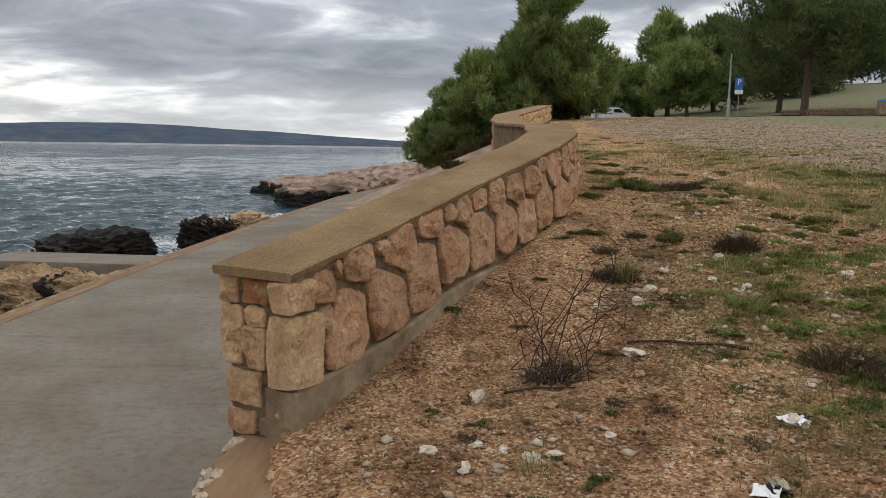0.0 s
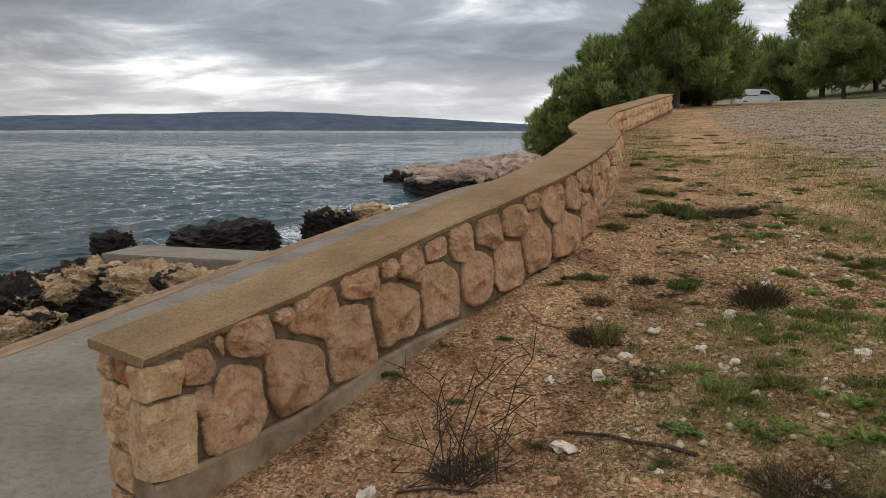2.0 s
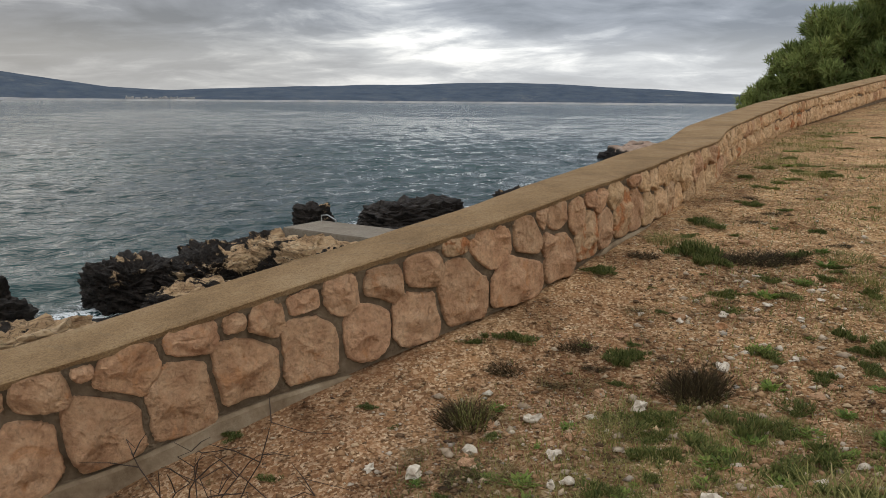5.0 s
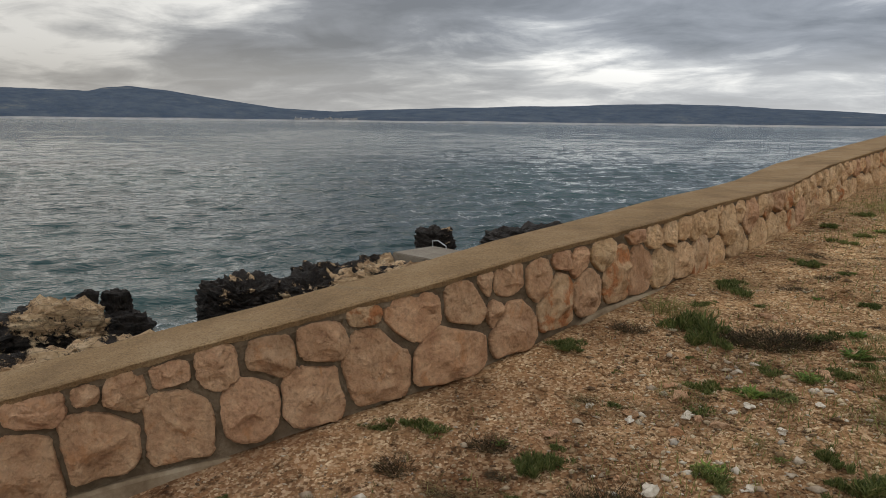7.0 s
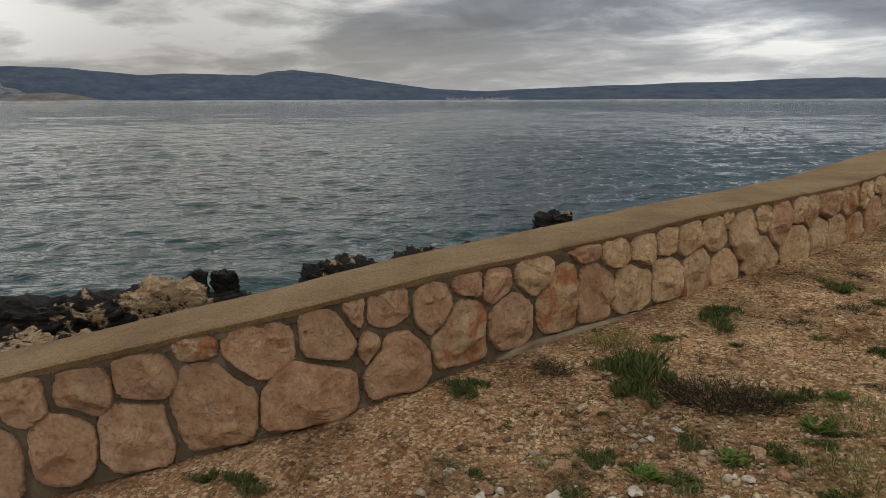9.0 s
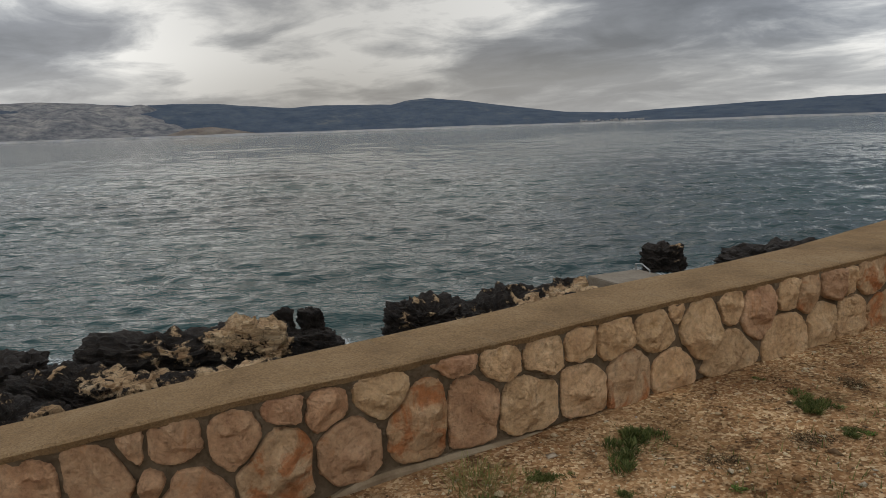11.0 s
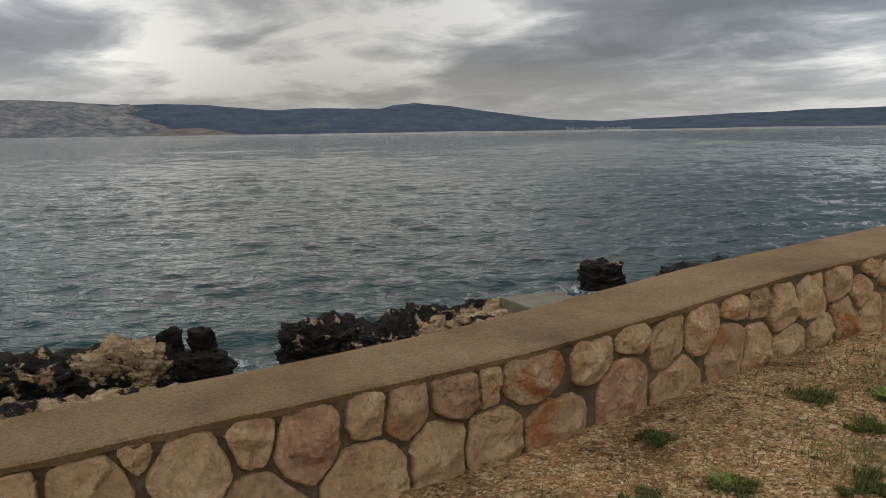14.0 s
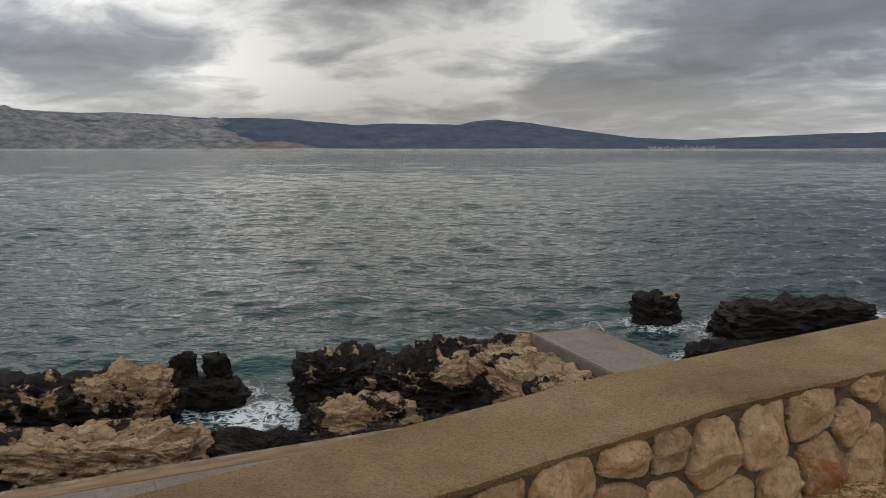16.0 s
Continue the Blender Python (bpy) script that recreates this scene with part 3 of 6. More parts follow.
# ---- the ground: one sheet from the sea bed to the far land ----
def build_ground():
    xs = axis_steps((-900, -100, 200), (-100, -30, 14), (-30, -8, 0.7), (-8, -2, 0.25), (-2, 6, 0.075), (6, 12, 0.16), (12, 40, 0.8), (40, 120, 6), (120, 2600, 310))
    ys = axis_steps((-600, -60, 90), (-60, -6, 3.0), (-6, 0, 0.2), (0, 14, 0.075), (14, 36, 0.22), (36, 100, 1.0), (100, 220, 8), (220, 2600, 240))
    X, Y = np.meshgrid(xs, ys)
    Z = ground_height(X, Y)
    v = np.stack([X.ravel(), Y.ravel(), Z.ravel()], 1)
    nx, ny = len(xs), len(ys)
    i = (np.arange(ny - 1)[:, None] * nx + np.arange(nx - 1)[None]).ravel()
    me = fast_mesh("ground", v, np.stack([i, i + 1, i + nx + 1, i + nx], 1), True)
    for name, val in (("grass", grass_amount(X, Y) * (X > line_x(Y))), ("gravel", gravel_amount(X, Y)),
                      ("shore", np.clip((line_x(Y) - 0.6 - X) / 1.2, 0, 1))):
        me.attributes.new(name, "FLOAT", "POINT").data.foreach_set("value", val.ravel().astype(np.float32))
    return tagged(part("ground", me, M_GROUND), "stony reddish earth with gravel and thin turf", "ground", kind="structure")


ground = build_ground()


# ---- the sea ----
def rock_spots():
    """Rocks standing in or at the water: x, y, half length, half depth, top height, turn, dryness."""
    return [(-18.7, 10.4, 2.3, 1.4, -2.62, 65, -0.10), (-17.4, 13.1, 1.45, 1.0, -2.36, 60, 0.22), (-18.9, 14.6, 0.50, 0.42, -2.62, 80, -0.45), (-18.7, 15.55, 0.46, 0.44, -2.72, 10, -0.4),
            (-18.3, 15.2, 1.25, 0.7, -3.30, 75, -0.5), (-13.4, 12.1, 2.5, 0.95, -2.62, 72, 0.42), (-16.4, 18.7, 1.7, 1.3, -2.42, 70, -0.12), (-14.9, 20.5, 2.2, 1.3, -2.28, 75, 0.02),
            (-12.7, 15.7, 1.7, 1.0, -3.05, 70, -0.35), (-13.2, 18.0, 1.6, 0.75, -2.72, 78, 0.26)]


def jetty_rock_spots():
    return [(-16.3, 8.3, 2.1, 1.2, -2.70, 40, 0.12), (-14.8, 10.0, 1.5, 0.8, -2.85, 65, 0.38), (-14.9, 6.6, 1.9, 1.2, -2.85, 40, 0.2), (-20.6, 6.6, 2.0, 1.3, -3.0, 20, -0.2),
            (-16.1, 22.0, 1.6, 1.0, -2.42, 65, -0.02), (-12.4, 22.2, 2.3, 1.0, -1.98, 4, 0.36), (-14.9, 23.2, 1.1, 0.8, -2.12, 40, 0.16), (-10.2, 22.1, 1.5, 0.9, -2.02, 10, 0.30), (-10.8, 19.2, 2.4, 1.2, -2.75, 80, 0.12),
            (-20.6, 33.6, 1.15, 0.85, -2.66, 30, -0.06), (-13.2, 28.3, 1.3, 0.7, -3.15, 60, -0.2)]


def far_rock_spots():
    return [(-16.6, 37.0, 3.5, 1.6, -2.45, 70, -0.5), (-14.6, 31.2, 1.5, 0.8, -3.2, 60, -0.3), (-12.9, 42.4, 1.7, 1.2, -2.25, 60, -0.05),
            (-11.4, 45.5, 1.5, 1.0, -2.3, 70, 0.4), (-9.0, 39.0, 1.4, 0.9, -2.8, 80, 0.2), (-9.6, 29.6, 1.6, 0.8, -3.0, 80, 0.2)]


ALL_SPOTS = rock_spots() + jetty_rock_spots() + far_rock_spots()


def build_sea():
    """Water laid out in rings about the walk, finer where it is nearer, with wind waves as real relief."""
    cx, cy = 3.0, 6.0
    az = np.radians(np.concatenate([np.arange(-180, -16, 4.0), np.arange(-16, 112, 0.15), np.arange(112, 180.1, 4.0)]))
    rad = [5.0]
    while rad[-1] < 3400:
        rad.append(rad[-1] * (1.0072 if rad[-1] < 700 else 1.04))
    rad = np.array(rad + [4200, 6000])
    A, R = np.meshgrid(az, rad)
    X, Y = cx - np.sin(A) * R, cy + np.cos(A) * R
    rng = np.random.default_rng(4)
    Z = np.zeros_like(X)
    cell = R * 0.0072
    gust = 0.75 + 0.35 * np.sin(0.05 * X + 1.3 * np.sin(0.021 * Y)) * np.sin(0.043 * Y + 0.7)
    for n in range(58):
        lam = 0.45 * 1.06 ** n
        a = radians(152 + rng.normal() * (24 if lam < 3 else 14))
        k, p = 2 * math.pi / lam, rng.uniform(0, 7)
        ph = k * (X * math.cos(a) + Y * math.sin(a)) + p + 1.1 * np.sin((0.21 * X + 0.27 * Y) * 4 / (2 + lam) + n) + 0.8 * np.sin((0.33 * X - 0.19 * Y) * 4 / (2 + lam) + 2 * n)
        keep = np.clip((lam / (cell + 1e-6) - 2.0) / 1.6, 0, 1)
        crest = 0.35 * np.sin(ph) + 0.65 * (1 - 2 * np.abs(np.sin(ph / 2)))
        Z += 0.0235 * min(lam, 3.4) ** 0.95 * (1.2 if lam < 1.0 else 1.35 if lam < 3.5 else 0.9) * crest * keep * rng.uniform(0.4, 1.0)
    Z = SEA + Z * gust * np.clip(1.25 - R / 260, 0.4, 1)
    foam = np.zeros_like(X)
    for x, y, a, b, z, turn_z, dry in ALL_SPOTS:
        r = np.hypot((X - x) / (a + 0.6), (Y - y) / (a + 0.6))
        foam = np.maximum(foam, np.exp(-((r - 0.7) / 0.3) ** 2) * 0.55)
    foam = np.maximum(foam, np.exp(-((ground_height(X, Y) - SEA + 0.35) / 0.5) ** 2) * 0.45 * (R < 130))
    foam = np.maximum(foam, patch(X, Y, -16.4, 16.2, 1.5) * 1.0)
    foam = np.maximum(foam, patch(X, Y, -14.0, 43.5, 3.6) * 1.1)
    foam = np.maximum(foam, patch(X, Y, -13.5, 58.0, 5.0) * 1.2)
    nx = len(az)
    i = (np.arange(len(rad) - 1)[:, None] * nx + np.arange(nx - 1)[None]).ravel()
    me = fast_mesh("water", np.stack([X.ravel(), Y.ravel(), Z.ravel()], 1), np.stack([i, i + nx, i + nx + 1, i + 1], 1), True)
    me.attributes.new("foam", "FLOAT", "POINT").data.foreach_set("value", foam.ravel().astype(np.float32))
    return tagged(part("water", me, M_SEA), "choppy grey-green sea with foam at the rocks", "sea", kind="structure")


sea = build_sea()


# ---- the wall ----
def sweep(profile, s0, s1, step=0.12):
    """Sweeps profile(s) -> list of (inward offset, height) along the wall, closed at both ends."""
    n = max(2, int((s1 - s0) / step) + 1)
    vs, fs, m = [], [], 0
    for s in np.linspace(s0, s1, n):
        p, z, t, nl = wall_at(s)
        ring = profile(s, z)
        m = len(ring)
        vs += [p - nl * o + Vector((0, 0, h)) for o, h in ring]
    for i in range(n - 1):
        for k in range(m):
            q = (k + 1) % m
            fs.append((i * m + k, i * m + q, (i + 1) * m + q, (i + 1) * m + k))
    fs.append(tuple(range(m))[::-1])
    fs.append(tuple(range((n - 1) * m, n * m)))
    return vs, fs


def foot_z(s):
    p, z, t, nl = wall_at(s)
    return float(land(p.x + nl.x * 0.05, p.y + nl.y * 0.05))


wall = new("wall_seafront")
tagged(wall, "low seafront wall of buff limestone with a sandy concrete coping", "wall", kind="structure")


def coping_width(s):
    return float(np.interp(s, (0, 3, 4.5, 5.5, 7.5, 9.3, 12, 17), (0.53, 0.48, 0.46, 0.52, 0.53, 0.60, 0.62, 0.60)))


def core_ring(s, z):
    g = PROM - 0.4
    b = 0.037 + 0.006 * noise.noise(Vector((s * 5, 3, 1))) + 0.005 * noise.noise(Vector((s * 17, 3, 1)))
    w = coping_width(s) - 0.05
    return [(b, g), (w, g), (w, z - 0.045), (b, z - 0.045)]


part("mortar_core", mesh_of("mortar_core", *sweep(core_ring, 0.055, WALL_LONG - 0.05)), M_MORTAR, wall, "rough grey mortar bed")


def coping_ring(s, z):
    e = 0.012 * noise.noise(Vector((s * 3.1, 0, 0))) + 0.010 * noise.noise(Vector((s * 15, 5, 0))) + 0.005 * noise.noise(Vector((s * 37, 5, 0)))
    f = 0.006 * noise.noise(Vector((s * 2.3, 9, 0)))
    b = 0.016 * noise.noise(Vector((s * 6, 3, 0))) + 0.007 * noise.noise(Vector((s * 25, 3, 0)))
    w = coping_width(s)
    return [(0.012 + e, z - 0.046 + b), (w + 0.01, z - 0.05), (w + 0.02 + f, z - 0.014), (w + 0.008, z - 0.002), (0.30, z + f * 0.5),
            (0.012 + e, z - 0.001), (-0.004 + e, z - 0.012)]


me = mesh_of("coping", *sweep(coping_ring, -0.02, WALL_LONG + 0.02, 0.025))
part("coping", me, M_COPING, wall, "sandy weathered concrete coping")


def rough_mortar_ring(s, z):
    e = 0.016 * noise.noise(Vector((s * 11, 2, 0))) + 0.01 * noise.noise(Vector((s * 31, 7, 0)))
    d = 0.014 * noise.noise(Vector((s * 9, 4, 0)))
    return [(0.026 + e, z - 0.085 + d), (0.09, z - 0.10), (0.09, z - 0.046), (0.022 + e, z - 0.046)]


part("mortar_bed", mesh_of("mortar_bed", *sweep(rough_mortar_ring, 0.0, 16.5, 0.03)), M_MORTAR, wall, "crumbly mortar bed under the coping")


# pale footing along the foot, fading into the ground
FOOT_DROP = ((0, 0.4, 0.9, 1.22, 1.47, 1.82, 2.12, 2.6, 4.5, 4.9, 5.5, 6.0, 6.4, 40), (0.63, 0.65, 0.67, 0.665, 0.63, 0.64, 0.67, 0.73, 0.73, 0.56, 0.55, 0.57, 0.70, 0.9))


def footing_ring(s, z):
    top = z - np.interp(s, *FOOT_DROP) + 0.010 * noise.noise(Vector((s * 4, 1, 0)))
    f = 0.010 * noise.noise(Vector((s * 5, 6, 0)))
    g = min(foot_z(s), top) - 0.35
    return [(-0.01 + f, g), (0.2, g), (0.2, top - 0.005), (0.012 + f, top), (-0.006 + f, top - 0.018)]


part("footing", mesh_of("footing", *sweep(footing_ring, 0.02, 6.3, 0.08)), M_FOOTING, wall, "pale cast concrete footing strip")


def stone_from(rng, poly, depth):
    """A rough-hewn facing stone with the outline poly (x, z), its back at y = 0 and its split face towards +y."""
    poly = np.asarray(poly, float)
    c = poly.mean(0)
    size = math.sqrt(max(np.ptp(poly[:, 0]) * np.ptp(poly[:, 1]), 1e-4))
    # the sides run in short uneven strokes, the corners are knocked off a little
    out, n = [], len(poly)
    for i in range(n):
        a, b = poly[i], poly[(i + 1) % n]
        seg = np.linalg.norm(b - a)
        if seg < 0.012:
            continue
        side = np.array([b[1] - a[1], a[0] - b[0]]) / seg
        k = max(2, int(seg / 0.035))
        bow = float(np.clip(rng.normal(0, 0.05) * seg, -0.010, 0.010))
        for u in np.linspace(0, 1, k, endpoint=False):
            p = a + (b - a) * (u if u else min(0.010 / seg, 0.3))
            out.append(p + side * (bow * math.sin(math.pi * u) + rng.normal(0, 0.003)))
        out.append(b - (b - a) * min(0.010 / seg, 0.3))
    out = np.array(out)
    m = len(out)
    # a chiselled dome: one broad split face and flanks that fall away in all directions
    lead = rng.uniform(0, 2 * math.pi)
    planes = [(rng.normal(0, 0.10, 2), depth * rng.uniform(1.05, 1.3))]
    for k in range(6):
        a = lead + k * math.pi / 3 + rng.normal(0, 0.3)
        planes.append((-np.array([math.cos(a), math.sin(a)]) * rng.uniform(0.2, 0.8), depth * rng.uniform(1.05, 1.3) + rng.uniform(-0.02, 0.10) * size))
    off = Vector(rng.uniform(-50, 50, 3))
    gash, gash_at = rng.uniform(0, math.pi), rng.normal(0, 0.16) * size
    gash_n = np.array([math.cos(gash), math.sin(gash)])
    gash_h = rng.uniform(0.0, 0.020) if size > 0.16 else 0.0

    def face(q):
        d = q - c
        y = min(h + g @ d for g, h in planes)
        f = noise.fractal(Vector((q[0] * 7, 0, q[1] * 7)) + off, 0.85, 2.1, 5)
        r = noise.ridged_multi_fractal(Vector((q[0] * 5, 0, q[1] * 5)) + off, 0.9, 2.1, 3, 0.9, 2.0) - 1.0
        w = d @ gash_n - gash_at + 0.02 * noise.noise(Vector((q[0] * 8, 4, q[1] * 8)) + off)
        y -= gash_h * min(1.0, max(0.0, w / 0.012))             # one part has split off a little deeper
        return max(y + 0.026 * f + 0.020 * r, depth * 0.46)

    rings = ((1.0, 0.0), (1.0, 0.46), (0.975, 0.78), (0.93, 0.96), (0.86, 1.0), (0.74, 1.0), (0.61, 1.0), (0.48, 1.0), (0.35, 1.0), (0.22, 1.0), (0.10, 1.0))
    vs = []
    for r, u in rings:
        for p in out:
            q = c + (p - c) * r
            vs.append((q[0], face(q) * u, q[1]))
    vs.append((c[0], face(c), c[1]))
    fs = []
    for k in range(len(rings) - 1):
        for i in range(m):
            j = (i + 1) % m
            fs.append(((k + 1) * m + i, (k + 1) * m + j, k * m + j, k * m + i))
    for i in range(m):
        fs.append((len(vs) - 1, (len(rings) - 1) * m + (i + 1) % m, (len(rings) - 1) * m + i))
    return mesh_of("stone", vs, fs)


def oblong(rng, w, h, cuts=0.22):
    """An uneven four- to eight-cornered outline about w by h."""
    x, z = w / 2, h / 2
    pts = []
    for sx, sz in ((-1, -1), (1, -1), (1, 1), (-1, 1)):
        c = rng.uniform(0.03, cuts)
        a, b = np.array([sx * x, sz * z * (1 - c)]), np.array([sx * x * (1 - c * rng.uniform(0.4, 1.2)), sz * z])
        pts += [a, b] if sx * sz > 0 else [b, a]
    return np.array(pts)


def stone_mesh(rng, w, h, depth):
    return stone_from(rng, oblong(rng, w, h), depth)


def cut(poly, point, normal):
    """The part of a convex outline on the inner side of a line."""
    res, n = [], len(poly)
    for i in range(n):
        a, b = poly[i], poly[(i + 1) % n]
        da, db = (a - point) @ normal, (b - point) @ normal
        if da <= 0:
            res.append(a)
        if (da < 0 < db) or (db < 0 < da):
            res.append(a + (b - a) * da / (da - db))
    return res


# facing stones along the wall: metres from its end, depth of the middle below the coping, length, height
STONES_LOW_END = [(0.28, 0.16, 0.17, 0.16), (0.30, 0.35, 0.09, 0.15), (0.47, 0.45, 0.36, 0.42), (0.40, 0.11, 0.05, 0.10), (0.59, 0.14, 0.31, 0.20), (0.78, 0.10, 0.13, 0.07),
                  (0.88, 0.44, 0.39, 0.42), (1.01, 0.19, 0.35, 0.30), (1.28, 0.43, 0.40, 0.43), (1.36, 0.13, 0.32, 0.18), (1.59, 0.11, 0.15, 0.10), (1.65, 0.40, 0.41, 0.37),
                  (1.78, 0.16, 0.21, 0.23), (2.01, 0.13, 0.19, 0.13), (2.04, 0.43, 0.35, 0.40), (2.25, 0.17, 0.21, 0.25), (2.43, 0.45, 0.31, 0.39), (2.55, 0.19, 0.27, 0.25),
                  (2.77, 0.48, 0.35, 0.36), (2.83, 0.19, 0.30, 0.23), (3.08, 0.10, 0.21, 0.11), (3.17, 0.42, 0.42, 0.45)]
STONES_BEND = [(3.40, 0.20, 0.37, 0.29), (3.64, 0.48, 0.50, 0.36), (3.74, 0.20, 0.30, 0.29), (3.90, 0.12, 0.12, 0.16), (4.07, 0.14, 0.25, 0.20), (3.97, 0.33, 0.11, 0.18),
               (4.13, 0.46, 0.38, 0.34), (4.36, 0.22, 0.24, 0.31), (4.58, 0.12, 0.20, 0.13), (4.52, 0.37, 0.39, 0.40), (4.79, 0.17, 0.22, 0.22), (4.89, 0.38, 0.33, 0.37),
               (5.07, 0.16, 0.29, 0.23), (5.26, 0.33, 0.33, 0.42), (5.57, 0.35, 0.31, 0.37), (5.47, 0.09, 0.26, 0.10), (5.73, 0.13, 0.24, 0.18), (5.92, 0.40, 0.37, 0.32),
               (6.01, 0.15, 0.25, 0.21), (6.27, 0.41, 0.31, 0.29), (6.26, 0.14, 0.22, 0.17), (6.49, 0.16, 0.25, 0.22), (6.60, 0.42, 0.32, 0.33)]
STONES_STRAIGHT = [(6.94, 0.44, 0.34, 0.25), (6.80, 0.18, 0.29, 0.25), (6.96, 0.10, 0.11, 0.13), (7.17, 0.24, 0.34, 0.37), (7.41, 0.43, 0.50, 0.31), (7.41, 0.15, 0.20, 0.22),
                   (7.63, 0.21, 0.30, 0.36), (7.90, 0.43, 0.42, 0.34), (7.91, 0.14, 0.17, 0.22), (8.12, 0.17, 0.22, 0.26), (8.28, 0.40, 0.30, 0.38), (8.36, 0.16, 0.24, 0.22),
                   (8.60, 0.42, 0.32, 0.32), (8.57, 0.15, 0.12, 0.20), (8.83, 0.16, 0.40, 0.25), (9.00, 0.45, 0.42, 0.29), (9.26, 0.16, 0.29, 0.26), (9.50, 0.42, 0.40, 0.42),
                   (9.57, 0.11, 0.26, 0.16), (9.88, 0.20, 0.31, 0.28), (9.98, 0.47, 0.44, 0.32)]
STONES_FAR = [(10.20, 0.20, 0.32, 0.30), (10.44, 0.41, 0.37, 0.44), (10.53, 0.13, 0.28, 0.16), (10.76, 0.46, 0.28, 0.42), (10.77, 0.15, 0.23, 0.21), (11.02, 0.22, 0.28, 0.33),
              (11.10, 0.50, 0.36, 0.28), (11.31, 0.19, 0.25, 0.32), (11.44, 0.50, 0.28, 0.32), (11.60, 0.15, 0.28, 0.24), (11.69, 0.42, 0.34, 0.32), (11.88, 0.27, 0.24, 0.28), (11.98, 0.10, 0.22, 0.15)]
RUST = (3.08, 4.52, 5.26, 6.60, 8.12, 8.83, 9.00, 10.44, 11.69)


def stone_colour(rng, s, rust):
    if rust:
        return M_STONE_RUST
    pale = np.interp(s, (0, 4.0, 6.5, 9), (0.0, 0.04, 0.75, 0.95))
    return M_STONE_PALE if rng.random() < pale else M_STONE


def reach(n, w, h, p=2.7):
    """How far a rounded box of half sizes w, h reaches in the direction n."""
    return 1 / ((abs(n[0]) / w) ** p + (abs(n[1]) / h) ** p) ** (1 / p)


def build_courses():
    """Stones are fitted to one another: each keeps its own size, but gives way where a neighbour lies against it."""
    rng = np.random.default_rng(11)
    cells = [(s, d, w / 2, h / 2, s in RUST) for s, d, w, h in STONES_LOW_END + STONES_BEND + STONES_STRAIGHT + STONES_FAR]
    a, b = 11.85, 12.08
    while a < WALL_LONG - 0.6:
        w, h = rng.uniform(0.26, 0.44), rng.uniform(0.26, 0.38)
        cells.append((a + w / 2, 0.60 - h / 2, w / 2 - 0.015, h / 2, rng.random() < 0.12))
        a += w
    while b < WALL_LONG - 0.6:
        w, h = rng.uniform(0.16, 0.34), rng.uniform(0.16, 0.28)
        cells.append((b + w / 2, 0.06 + h / 2, w / 2 - 0.012, h / 2, rng.random() < 0.08))
        b += w
    for k, (s, d, w, h, rust) in enumerate(cells):
        w, h = w + 0.008, h + 0.006
        c = np.array([s, -d])
        poly = []
        for sx, sz in ((-1, -1), (1, -1), (1, 1), (-1, 1)):
            u, v = rng.uniform(0.12, 0.62), rng.uniform(0.12, 0.62)
            p, q = np.array([sx * w, sz * h * (1 - u)]), np.array([sx * w * (1 - v), sz * h])
            poly += [c + p, c + q] if sx * sz > 0 else [c + q, c + p]
        for j, (s2, d2, w2, h2, _r) in enumerate(cells):
            if j == k or abs(s2 - s) > 0.8:
                continue
            u = np.array([s2, -d2]) - c
            dist = np.linalg.norm(u)
            n = u / dist
            r1, r2 = reach(n, w, h), reach(n, w2 + 0.008, h2 + 0.006)
            if reach(n, w, h, 10) + reach(n, w2, h2, 10) > dist - 0.03:
                poly = cut(poly, c + n * (dist * r1 / (r1 + r2) - 0.011), n)
            if len(poly) < 3:
                break
        if len(poly) < 3:
            continue
        q = np.array(poly) - c
        # knock off sharp corners
        rounded = []
        for i in range(len(q)):
            a, b, e = q[i - 1], q[i], q[(i + 1) % len(q)]
            la, le = np.linalg.norm(a - b), np.linalg.norm(e - b)
            t1, t2 = min(0.030, 0.3 * la), min(0.030, 0.3 * le)
            rounded += [b + (a - b) / max(la, 1e-6) * t1 * rng.uniform(0.4, 1.3), b + (e - b) / max(le, 1e-6) * t2 * rng.uniform(0.4, 1.3)]
        p, z, t, nl = wall_at(s)
        ob = part("stone", stone_from(rng, rounded, 0.064 * rng.uniform(0.9, 1.35) * (0.6 + 0.4 * min(1.0, w / 0.14))), stone_colour(rng, s, rust), wall)
        slope = (wall_at(s + 0.2)[1] - wall_at(s - 0.2)[1]) / 0.4 if s > 0.2 else 0.21
        m = Matrix((t, nl, Vector((0, 0, 1)))).transposed().to_4x4()
        m[2][0] = slope
        m.translation = p - nl * 0.040 + Vector((0, 0, z - d))
        ob.matrix_world = m


build_courses()


